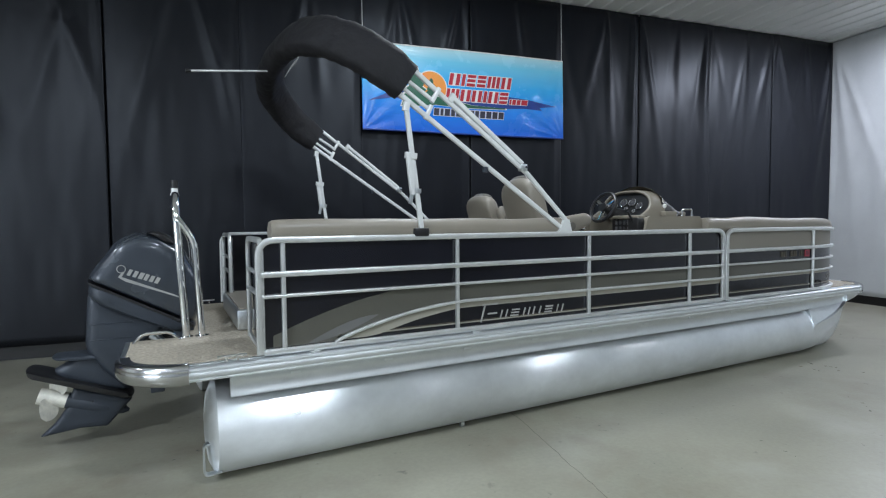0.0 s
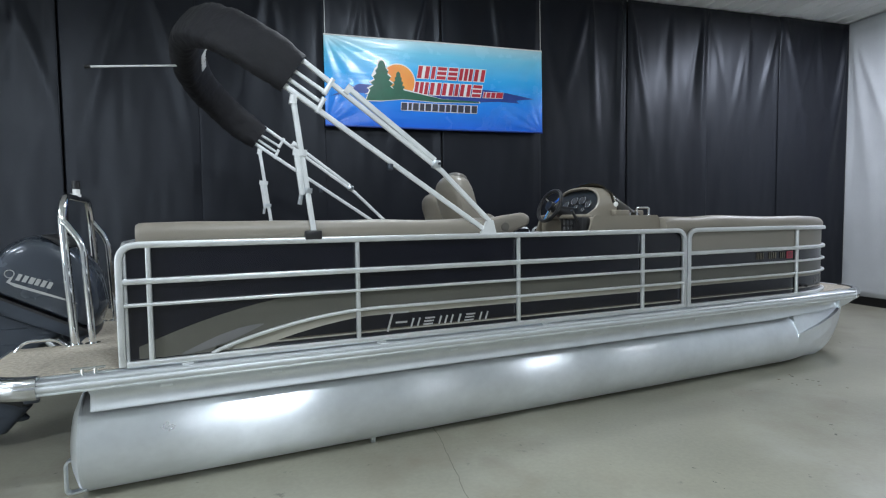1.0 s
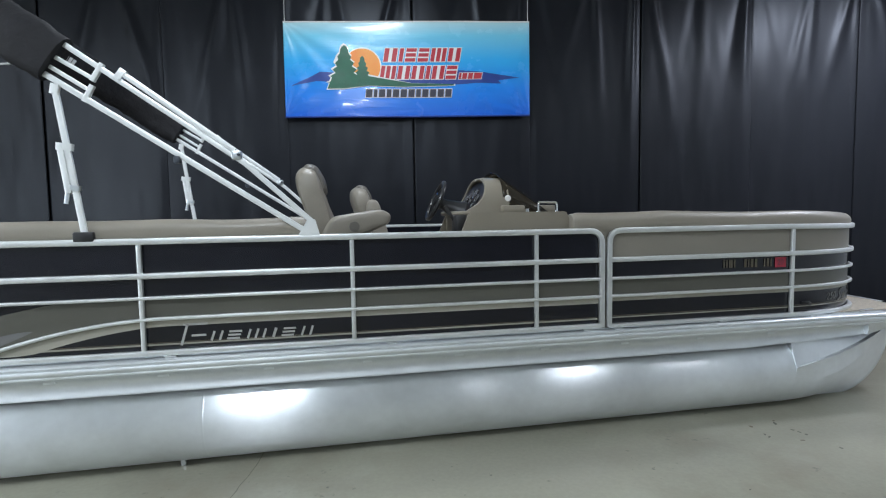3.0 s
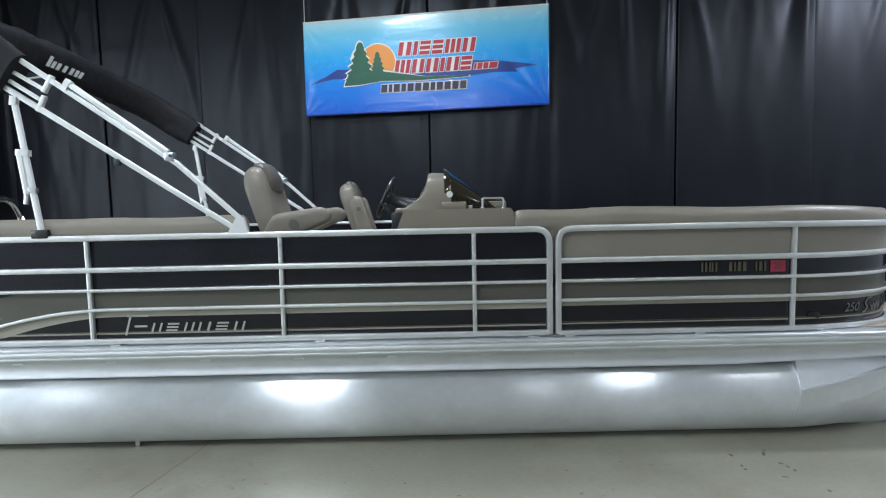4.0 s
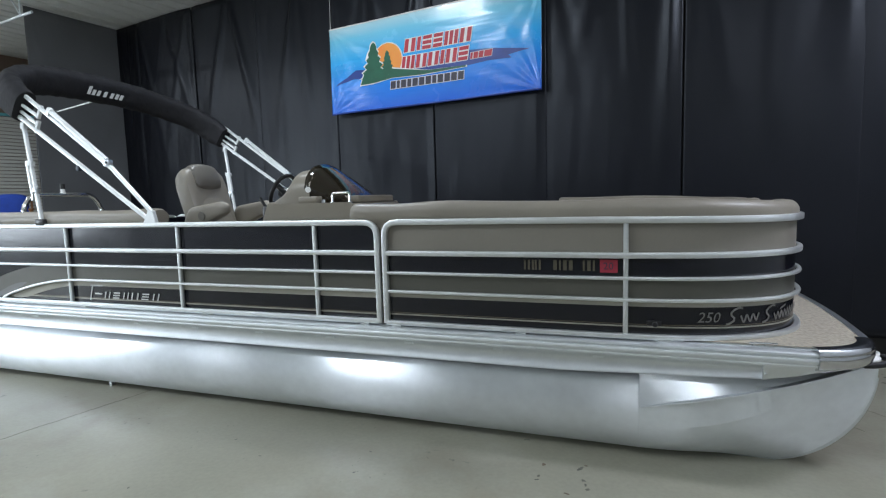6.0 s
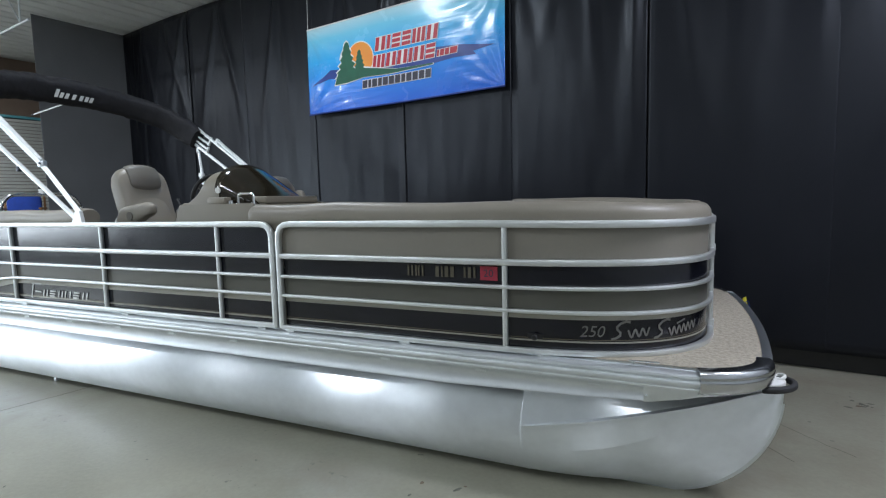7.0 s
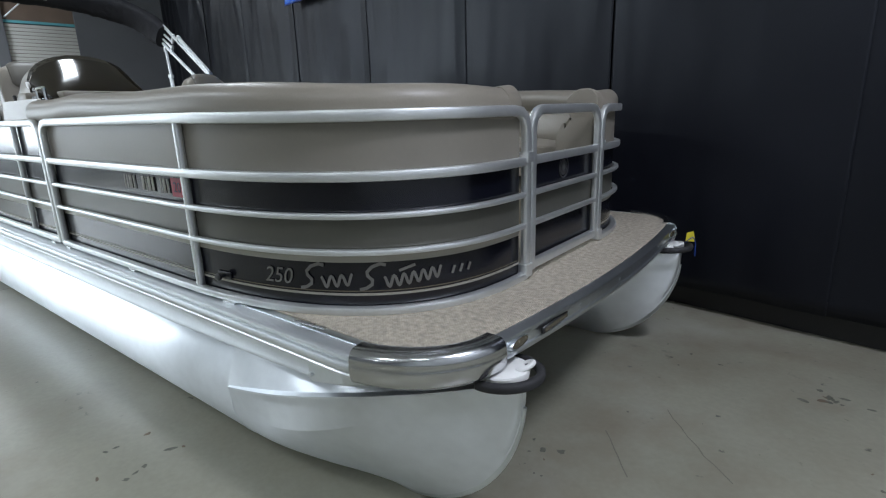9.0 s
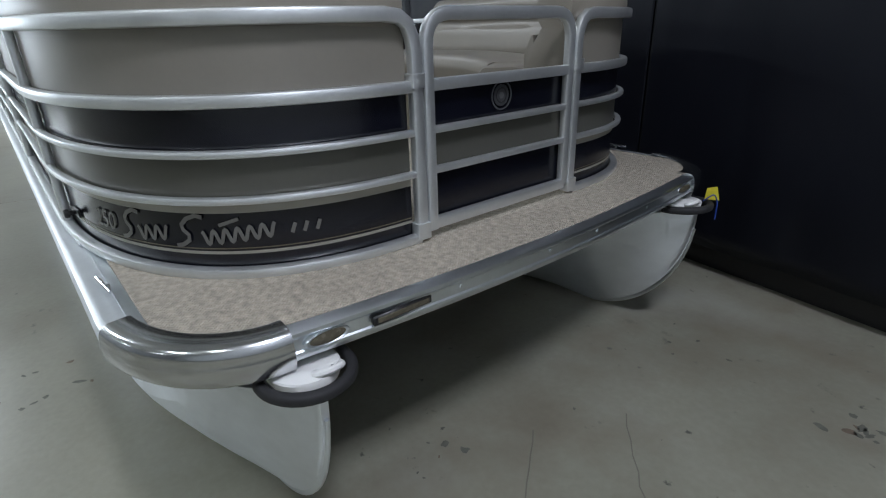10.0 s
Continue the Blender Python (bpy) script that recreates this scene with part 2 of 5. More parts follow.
def soft_box(x0, x1, y0, y1, z0, z1, r=0.03, n=3, bm=None):
    one = box(x0, x1, y0, y1, z0, z1)
    bmesh.ops.bevel(one, geom=one.edges[:], offset=r, segments=n, profile=0.5, affect="EDGES")
    if bm is None:
        return one
    me = bpy.data.meshes.new("tmp")
    one.to_mesh(me)
    one.free()
    bm.from_mesh(me)
    bpy.data.meshes.remove(me)
    return bm


def ring(a, b, n=10):
    return [(a * math.cos(2 * math.pi * i / n), b * math.sin(2 * math.pi * i / n)) for i in range(n)]


def slab(a, b, r=0.006, n=2):
    """A rounded rectangle a wide, b high."""
    out = []
    for sx, sy, s0 in ((1, 1, 0), (-1, 1, 90), (-1, -1, 180), (1, -1, 270)):
        for k in range(n + 1):
            g = radians(s0 + 90 * k / n)
            out.append((sx * (a / 2 - r) + r * math.cos(g), sy * (b / 2 - r) + r * math.sin(g)))
    return out


def loft(rings, bm=None, caps=True, closed=True):
    bm = bm or bmesh.new()
    rows = [[bm.verts.new(p) for p in r] for r in rings]
    n = len(rows[0])
    for a, b in zip(rows, rows[1:]):
        for i in range(n if closed else n - 1):
            j = (i + 1) % n
            bm.faces.new((a[i], a[j], b[j], b[i]))
    if caps and closed:
        bm.faces.new(rows[0][::-1])
        bm.faces.new(rows[-1])
    return bm


def sweep(pts, sect, normals, bm=None, caps=True, loop=False):
    """Runs a section along points; its first axis follows the normals, its second lies across."""
    pts = [Vector(p) for p in pts]
    rings = []
    k = len(pts)
    for i, p in enumerate(pts):
        if loop:
            t = pts[(i + 1) % k] - pts[i - 1]
        else:
            t = pts[min(i + 1, k - 1)] - pts[max(i - 1, 0)]
        t.normalize()
        nrm = Vector(normals[i] if isinstance(normals, list) else normals)
        nrm = (nrm - t * nrm.dot(t)).normalized()
        side = t.cross(nrm)
        rings.append([p + nrm * a + side * b for a, b in sect])
    if loop:
        rings.append(rings[0])
    bm = loft(rings, bm, caps and not loop)
    if loop:
        bmesh.ops.remove_doubles(bm, verts=bm.verts, dist=1e-5)
    return bm


def rod(p, q, r, n=10, bm=None):
    p, q = Vector(p), Vector(q)
    d = (q - p).normalized()
    up = Vector((0, 0, 1)) if abs(d.z) < 0.9 else Vector((1, 0, 0))
    return sweep([p, q], ring(r, r, n), up, bm)


def bar(p, q, a, b, nrm=(0, 1, 0), bm=None):
    """A square-section bar: a across, along the normal; b the other way."""
    return sweep([p, q], slab(a, b, min(a, b) * 0.2), Vector(nrm), bm)


def bent(pts, r, steps=6):
    """Rounds the corners of a line of points."""
    pts = [Vector(p) for p in pts]
    out = [pts[0]]
    for a, b, c in zip(pts, pts[1:], pts[2:]):
        d0, d1 = (a - b), (c - b)
        q = min(r, d0.length * 0.49, d1.length * 0.49)
        s, e = b + d0.normalized() * q, b + d1.normalized() * q
        for k in range(steps + 1):
            w = k / steps
            out.append(s * (1 - w) ** 2 + b * 2 * w * (1 - w) + e * w * w)
    return out + [pts[-1]]


def prism(outline, depth, origin, ax, ay, bm=None):
    """A flat outline in the plane of ax and ay, made depth thick along their normal."""
    bm = bm or bmesh.new()
    ax, ay, o = Vector(ax), Vector(ay), Vector(origin)
    nz = ax.cross(ay).normalized()
    lo = [bm.verts.new(o + ax * x + ay * y) for x, y in outline]
    hi = [bm.verts.new(o + ax * x + ay * y + nz * depth) for x, y in outline]
    bm.faces.new(lo[::-1])
    bm.faces.new(hi)
    n = len(outline)
    for i in range(n):
        bm.faces.new((lo[i], lo[(i + 1) % n], hi[(i + 1) % n], hi[i]))
    return bm


def pillow(outline, half, power=0.35, centre=(0, 0), layers=7, y0=0.0, lean=0.0):
    """A body with a side outline in x and z, puffed out to both sides of y0."""
    rings = []
    for k in range(-layers, layers + 1):
        a = k / layers * math.pi / 2 * 0.97
        s = math.cos(a) ** power
        rings.append([(centre[0] + (x - centre[0]) * s, y0 + half * math.sin(a), centre[1] + (z - centre[1]) * s) for x, z in outline])
    return loft(rings)


def round_outline(pts, r, steps=4):
    """A closed outline with its corners rounded."""
    out = []
    n = len(pts)
    for i in range(n):
        a, b, c = (Vector((*pts[j % n], 0)) for j in (i - 1, i, i + 1))
        d0, d1 = a - b, c - b
        q = min(r, d0.length * 0.45, d1.length * 0.45)
        s, e = b + d0.normalized() * q, b + d1.normalized() * q
        for k in range(steps + 1):
            w = k / steps
            p = s * (1 - w) ** 2 + b * 2 * w * (1 - w) + e * w * w
            out.append((p.x, p.y))
    return out


def letters(body, size, material, name, parent, m, thick=0.001, skew=0.0, label="", bend=None):
    cu = bpy.data.curves.new("writing", "FONT")
    cu.body, cu.size, cu.extrude, cu.shear, cu.resolution_u = body, size, thick, skew, 3
    tmp = new("writing", cu)
    deps = bpy.context.evaluated_depsgraph_get()
    me = bpy.data.meshes.new_from_object(tmp.evaluated_get(deps))
    bpy.data.objects.remove(tmp)
    bpy.data.curves.remove(cu)
    me.materials.clear()
    me.materials.append(material)
    off, up = Vector(), parent
    while up is not None:
        off += up.location
        up = up.parent
    for v in me.vertices:
        v.co = (bend(v.co) if bend else m @ v.co) - off
    ob = new(name, me)
    ob.parent = parent
    if label:
        ob["label"] = label
    return ob


# ---- the room ----
def in_room(ob):
    ob.matrix_basis = Matrix.Translation(CORNER) @ pose(0, 0, 0, 0, 0, YAW)
    return ob


floor_sheet = in_room(tagged(part("floor", box(FAR - 0.3, RIGHT + 0.3, -BACK - 0.3, 0.5, FLOOR - 0.15, FLOOR), CONCRETE),
                             "grey-green sealed concrete floor with scuffs and stains", "floor", kind="structure"))


def crack(points, wide):
    """A thin dark line in the concrete."""
    pts = []
    for (x0, y0), (x1, y1) in zip(points, points[1:]):
        n = max(2, int(math.hypot(x1 - x0, y1 - y0) / 0.06))
        for k in range(n):
            f = k / n
            pts.append((x0 + (x1 - x0) * f + 0.012 * noise.noise(Vector((x0 + f * 9, y0, 1))), y0 + (y1 - y0) * f + 0.012 * noise.noise(Vector((x0, y0 + f * 9, 4))), FLOOR + 0.0008))
    pts.append((*points[-1], FLOOR + 0.0008))
    return sweep(pts, [(0.0006, wide), (0.0006, -wide), (-0.0006, -wide), (-0.0006, wide)], (0, 0, 1))


for line, wide in (([(-2.75, -1.4), (-2.58, -0.66), (-2.42, 0.05), (-2.3, 1.0)], 0.0022), ([(2.88, 1.14), (3.07, 0.88)], 0.0025),
                   ([(3.06, 1.48), (3.25, 1.25), (3.42, 1.08)], 0.002), ([(-4.6, -2.4), (-2.75, -1.4)], 0.0015)):
    ob = part("floor_crack", crack(line, wide), CRACK)
    ob.parent = floor_sheet
    ob.matrix_parent_inverse = floor_sheet.matrix_basis.inverted()


def stain(x, y, r, seed):
    """A thin irregular scuff on the concrete."""
    rnd = random.Random(seed)
    turn, long = rnd.uniform(0, math.pi), rnd.uniform(1.0, 2.6)
    line = []
    for k in range(11):
        a = 2 * math.pi * k / 11
        q = r * rnd.uniform(0.55, 1.15)
        px, py = q * long * math.cos(a), q * math.sin(a)
        line.append((px * math.cos(turn) - py * math.sin(turn), px * math.sin(turn) + py * math.cos(turn)))
    return prism(line, 0.0006, (x, y, FLOOR + 0.0003), (1, 0, 0), (0, 1, 0))


rnd = random.Random(5)
for cx, cy, n, wide, size in ((3.69, 2.05, 11, 0.085, 0.020), (2.75, 0.79, 6, 0.055, 0.020), (1.20, -0.29, 10, 0.13, 0.017), (2.95, 2.15, 5, 0.09, 0.012),
                              (0.3, -0.9, 4, 0.10, 0.012), (3.15, 0.35, 3, 0.08, 0.012), (-1.2, -1.3, 4, 0.15, 0.010), (3.95, 1.4, 3, 0.1, 0.010), (3.35, 1.6, 3, 0.2, 0.007)):
    for k in range(n):
        ob = part("floor_stain", stain(cx + rnd.gauss(0, wide), cy + rnd.gauss(0, wide), size * rnd.uniform(0.2, 0.9), rnd.random()), STAIN if rnd.random() < 0.88 else RUST, smooth=False)
        ob.parent = floor_sheet
        ob.matrix_parent_inverse = floor_sheet.matrix_basis.inverted()


bm = bmesh.new()
prof = []
u = FAR - 0.3
while u < RIGHT + 0.3:
    prof += [(u, 0.0), (u + 0.245, 0.0), (u + 0.262, -0.022), (u + 0.288, -0.022)]
    u += 0.305
rows = [[bm.verts.new((a, y, CEIL + b)) for a, b in prof] for y in (-BACK - 0.3, 0.4)]
top = [[bm.verts.new((a, y, CEIL + 0.12)) for a, b in prof] for y in (-BACK - 0.3, 0.4)]
for i in range(len(prof) - 1):
    bm.faces.new((rows[0][i], rows[0][i + 1], rows[1][i + 1], rows[1][i]))
    bm.faces.new((top[0][i], top[0][i + 1], top[1][i + 1], top[1][i]))
in_room(tagged(part("ceiling", bm, CEILING, smooth=False), "white ribbed steel liner ceiling", "ceiling", kind="structure"))
for nm, b, mt in (("wall_north", box(FAR - 0.3, RIGHT + 0.3, 0.11, 0.5, FLOOR, CEIL), BLACK),
                  ("wall_east", box(RIGHT + 0.12, RIGHT + 0.3, -BACK, 0.105, FLOOR, CEIL), WALL),
                  ("wall_south", box(FAR - 0.3, RIGHT + 0.3, -BACK - 0.3, -BACK, FLOOR, CEIL), WALL)):
    in_room(tagged(part(nm, b, mt, smooth=False), "plain painted workshop wall", "wall", kind="structure"))

# west wall with a wide window beyond the boat's stern
ww = bmesh.new()
for v0, v1, z0, z1 in ((-0.30, 7.8, FLOOR, CEIL), (13.34, BACK, FLOOR, CEIL), (7.8, 13.34, FLOOR, 0.85), (7.8, 13.34, 3.15, CEIL)):
    box(FAR - 0.3, FAR - 0.05, -v1, -v0, z0, z1, ww)
in_room(tagged(part("wall_west", ww, WALL, smooth=False), "plain painted workshop wall with a wide window", "wall", kind="structure"))
win = in_room(tagged(part("window_1", box(FAR - 0.28, FAR - 0.01, -13.39, -7.75, 0.80, 0.85), WHITE, smooth=False), "wide white-framed window letting in daylight", "window", kind="structure"))
for v in (7.8, 9.17, 10.54, 11.91, 13.28):
    post = part("window_frame", box(FAR - 0.20, FAR - 0.14, -v - 0.06, -v, 0.85, 3.15), WHITE, smooth=False)
    post.parent = win
for v in (7.86, 9.23, 10.60, 11.97):
    pane = part("pane", box(FAR - 0.175, FAR - 0.169, -v - 1.31, -v, 0.86, 3.14), GLASS, smooth=False)
    pane.parent, pane.visible_shadow = win, False
in_room(tagged(part("backdrop", box(FAR - 1.3, FAR - 1.2, -14, -5, FLOOR, 4.5), SKY_GLOW, smooth=False), "pale daylight outside the window", "backdrop", kind="structure"))


def fold_sheet(u0, u1, seed, top, across, gather=1.0, zmin=0.12, nx=96, nz=48):
    """A hanging sheet: folds that spread downwards from where it is tied along its top."""
    rnd = random.Random(seed)
    wide = u1 - u0
    ties = [(rnd.uniform(0.0, 0.06), 1.0), (rnd.uniform(0.35, 0.65), rnd.uniform(0.1, 0.8)), (rnd.uniform(0.92, 1.0), 1.0)]
    rays = []
    for c, a in ties:
        for _ in range(3):
            rays.append((c * wide, rnd.uniform(-0.34, 0.34), a * gather * rnd.uniform(0.3, 1.0) * rnd.choice((1, 1, -0.7)), rnd.uniform(1.0, 3.2), rnd.uniform(0.02, 0.05)))
    grid = []
    for k in range(nz + 1):
        z = zmin + (top - zmin) * k / nz
        h = top - z
        line = []
        for i in range(nx + 1):
            x = wide * i / nx
            d = 0.0
            for c, slope, a, reach, w in rays:
                q = (x - c - slope * h) / (w + 0.035 * h)
                d += a * 0.055 * math.exp(-q * q) * (1 - math.exp(-h / 0.25)) * math.exp(-(h / reach) ** 2)
            d += gather * 0.030 * noise.noise(Vector((x * 0.9, z * 0.3 + 3, seed * 1.7)))
            d += gather * 0.010 * noise.noise(Vector((x * 2.6, z * 0.5, seed)))
            d += gather * 0.004 * noise.noise(Vector((x * 8, z * 2.2, seed + 0.5)))
            d *= min(1.0, 0.12 + min(x, wide - x) / 0.14)
            line.append(across(u0 + x, 0.02 + d, z))
        grid.append(line)
    return loft(grid, caps=False, closed=False)


def hanging(name, sheet, material, label, group):
    ob = part(name, sheet, material)
    md = ob.modifiers.new("thick", "SOLIDIFY")
    md.thickness, md.offset = 0.004, 0
    in_room(ob)
    return tagged(ob, label, "curtain", group)


seams = [-8.36, -7.7, -6.19, -4.66, -3.14, -1.51, 0.0, 1.5, 3.0, 4.5, 6.0]
OPEN_SEAMS = (-6.19, -1.51, 1.5)      # sheets that do not overlap
for i, (a, b) in enumerate(zip(seams, seams[1:])):
    left = a + 0.006 if a in OPEN_SEAMS else a - 0.03
    right = b - 0.014 if b in OPEN_SEAMS else b + 0.015
    hanging("black_curtain", fold_sheet(left, right, 11 + i, CEIL - 0.03, lambda u, d, z: (u, -d - 0.007 * (i % 2), z), 1.0 if b - a > 1 else 0.6),
            CURTAIN, "black vinyl curtain sheet hung from ceiling to floor", "black curtains along the wall")
hanging("grey_curtain", fold_sheet(0.02, 1.54, 41, CEIL - 0.03, lambda v, d, z: (LEFT + d, -v, z), 0.12), GREY_CURTAIN,
        "dark grey curtain closing the corner", "side curtains")
for i in range(4):
    hanging("pale_curtain", fold_sheet(0.02 + 2.4 * i, 2.44 + 2.4 * i, 51 + i, CEIL - 0.02, lambda v, d, z: (RIGHT - d, -v, z), 0.8, 0.10), PALE_CURTAIN,
            "pale grey curtain sheet hung from ceiling to floor", "pale curtains along the side wall")
in_room(tagged(part("baseboard", box(RIGHT + 0.02, RIGHT + 0.1, -9.6, -0.02, FLOOR, 0.13), BLACK, smooth=False), "black base strip under the curtain", "baseboard", kind="structure"))

# the further room beyond the grey curtain
west = bpy.data.objects["wall_west"]
in_room(tagged(part("brown_board", box(FAR - 0.05, FAR + 0.02, -6, 0.1, 3.66, CEIL - 0.03), BROWN, smooth=False), "brown board above the slat wall", "board", kind="structure"))
in_room(tagged(part("trim", box(FAR - 0.03, FAR + 0.045, -2.2, 0.1, 3.60, 3.656), CYAN, smooth=False), "thin cyan trim strip", "trim", kind="structure"))
slat_wall = tagged(part("slat_wall", box(FAR - 0.04, FAR, -2.2, 0.1, FLOOR, 3.59), BROWN, smooth=False), "cream slatted display wall with dark grooves", "slat wall", kind="structure")
in_room(slat_wall)
slat_bm = soft_box(FAR + 0.002, FAR + 0.022, -2.2, 0.1, 0, 0.068, 0.006, 1)
first = part("slat", slat_bm, SLAT)
first.parent = slat_wall
first.location = (0, 0, 0.08)
for k in range(1, 45):
    ob = new("slat", first.data)
    ob.parent, ob.location = slat_wall, (0, 0, 0.08 + 0.078 * k)

in_room(tagged(part("column", box(FAR - 0.04, FAR + 0.10, -2.42, -2.21, FLOOR, CEIL - 0.02), GREY_CURTAIN, smooth=False), "grey painted column beside the slat wall", "column", kind="structure"))
shop_door = in_room(tagged(part("door_1", box(FAR - 0.04, FAR + 0.03, -5.2, -2.43, FLOOR, 3.60), WHITE, smooth=False), "white sectional overhead door", "door", kind="structure"))
for k in range(6):
    seg = part("door_panel", soft_box(FAR + 0.031, FAR + 0.045, -5.15, -2.46, FLOOR + 0.03 + 0.6 * k, FLOOR + 0.60 + 0.6 * k, 0.006, 1), WHITE)
    seg.parent = shop_door

# a rod hung under the ceiling
rodset = thing("hanging_rod", (-7.0, 2.3, 4.36), "bare steel rod hung from the ceiling on braces", "hanging rod")
part("rod", rod((-6.48, 2.23, 4.37), (-8.9, 2.60, 4.37), 0.02), SATIN, rodset)
for x in (-6.80, -8.3):
    q = Vector((x, 2.28 - 0.15 * (x + 6.8), 4.39))
    part("hanger", rod(q, q + Vector((0.02, 0, CEIL - 4.39)), 0.014), SATIN, rodset)
    part("brace", rod(q, q + Vector((-0.45, 0.05, CEIL - 4.39)), 0.012), SATIN, rodset)

# ceiling lamps
for u, v, watts in LAMPS:
    c = room(u, v, CEIL - 0.1)
    lampset = thing("ceiling_light", c, "white high-bay panel lamp fixed under the ceiling", "ceiling light", "ceiling lights")
    h = part("housing", soft_box(-0.52, 0.52, -0.29, 0.29, -0.03, 0.075, 0.012, 2), WHITE)
    d = part("diffuser", soft_box(-0.475, 0.475, -0.25, 0.25, -0.036, -0.028, 0.003, 1), LAMP_GLOW)
    h.parent = d.parent = lampset
    lampset.rotation_euler = (0, 0, radians(YAW))

# ---- banner ----
BW, BH = 3.13, 1.205
ban_at = room(-3.136, 0.13, 2.79)


def ban(x, y, off=0.0):
    d = 0.016 * math.sin(x * 2.3 + 0.6) * math.cos(y * 1.7)
    for cx, cy, k, a in ((0.0, BH, 15, 0.0050), (BW, BH, 13, 0.0035), (BW, 0.0, 17, 0.0035), (0.0, 0.0, 12, 0.003)):
        dx, dy = x - cx, y - cy
        r = math.hypot(dx, dy)
        d += a * math.sin(math.atan2(abs(dy), abs(dx)) * k + cx) * min(1.0, r / 0.2) * math.exp(-(r / 1.1) ** 2)
    return room(-3.136 + x, 0.125 + d + off, 2.79 + y)


def ban_shape(name, outline, material, off, label=""):
    """A printed shape on the banner, cut from its outline in strips so that it follows the sheet."""
    bm = bmesh.new()
    bm.faces.new([bm.verts.new((x, y, 0)) for x, y in outline])
    bmesh.ops.triangulate(bm, faces=bm.faces[:])
    for _ in range(3):
        bmesh.ops.subdivide_edges(bm, edges=[e for e in bm.edges if e.calc_length() > 0.06], cuts=1)
        bmesh.ops.triangulate(bm, faces=bm.faces[:])
    ext = bmesh.ops.extrude_face_region(bm, geom=bm.faces[:])
    back = {e for e in ext["geom"] if isinstance(e, bmesh.types.BMVert)}
    for v in bm.verts:
        v.co = ban(v.co.x, v.co.y, off + (0.0015 if v in back else 0))
    return part(name, bm, material, banner, label, smooth=False)


def banner_print():
    m = shader("banner_vinyl", (0.03, 0.30, 0.72), 0.26, 0, 0.05, 4.0, coat=0.2)
    t = m.node_tree
    b = t.nodes["Principled BSDF"]
    sep = t.nodes.new("ShaderNodeSeparateXYZ")
    t.links.new(t.nodes["Texture Coordinate"].outputs["Object"], sep.inputs[0])
    rg = t.nodes.new("ShaderNodeMapRange")
    rg.inputs["From Max"].default_value = BH
    t.links.new(sep.outputs["Z"], rg.inputs["Value"])
    ramp = t.nodes.new("ShaderNodeValToRGB")
    e = ramp.color_ramp.elements
    e[0].position, e[0].color = 0.0, (0.009, 0.12, 0.64, 1)
    e[1].position, e[1].color = 1.0, (0.52, 0.76, 0.82, 1)
    for pos, col in ((0.3, (0.012, 0.23, 0.80, 1)), (0.6, (0.035, 0.42, 0.86, 1)), (0.85, (0.19, 0.62, 0.84, 1))):
        n = e.new(pos)
        n.color = col
    t.links.new(rg.outputs[0], ramp.inputs[0])
    t.links.new(ramp.outputs[0], b.inputs["Base Color"])
    wr = t.nodes.new("ShaderNodeTexNoise")
    wr.inputs["Scale"].default_value, wr.inputs["Detail"].default_value = 2.2, 3
    mp = t.nodes.new("ShaderNodeMapping")
    mp.inputs["Rotation"].default_value = (0, radians(38), 0)
    mp.inputs["Scale"].default_value = (0.35, 1, 3.2)
    t.links.new(t.nodes["Texture Coordinate"].outputs["Object"], mp.inputs[0])
    t.links.new(mp.outputs[0], wr.inputs["Vector"])
    bp = t.nodes.new("ShaderNodeBump")
    bp.inputs["Strength"].default_value, bp.inputs["Distance"].default_value = 0.35, 0.03
    t.links.new(wr.outputs["Fac"], bp.inputs["Height"])
    t.links.new(bp.outputs[0], b.inputs["Normal"])
    return m


banner = thing("banner", ban_at, "blue vinyl banner with pine trees and orange sun before black curtain", "banner")
grid = [[ban(BW * i / 200, BH * k / 80) for i in range(201)] for k in range(81)]
sheet = part("sheet", loft(grid, caps=False, closed=False), banner_print(), banner)
sheet.modifiers.new("thick", "SOLIDIFY").thickness = 0.002
part("hem", sweep([ban(BW * i / 20, 0.01, 0.002) for i in range(21)], ring(0.012, 0.012, 8), (0, 0, 1)), NAVY, banner)
part("hem", sweep([ban(BW * i / 20, BH - 0.008, 0.002) for i in range(21)], ring(0.009, 0.009, 8), (0, 0, 1)), WHITE, banner)
for x in (0.02, BW - 0.02):
    part("cord", rod(ban(x, BH), room(-3.136 + x, 0.10, CEIL - 0.02), 0.004, 6), WHITE, banner)


def skewed(x, y, w, h, lean=0.18):
    return [(x, y), (x + w, y), (x + w + h * lean, y + h), (x + h * lean, y + h)]


# navy brush streak, sun, trees, ground line
streak = [(0.08, 0.40), (0.3, 0.50), (0.45, 0.575), (0.75, 0.56), (1.2, 0.545), (2.1, 0.60), (2.5, 0.57), (3.0, 0.49), (2.72, 0.46), (2.76, 0.42), (2.45, 0.43), (2.0, 0.40), (1.4, 0.41), (0.8, 0.43), (0.4, 0.46)]
ban_shape("streak", streak, NAVY, 0.004)
ban_shape("sun_rim", [(0.985 + 0.243 * math.cos(a * math.pi / 20), 0.635 + 0.243 * math.sin(a * math.pi / 20)) for a in range(40)], WHITE, 0.0055)
ban_shape("sun", [(0.985 + 0.228 * math.cos(a * math.pi / 20), 0.635 + 0.228 * math.sin(a * math.pi / 20)) for a in range(40)], ORANGE, 0.007)


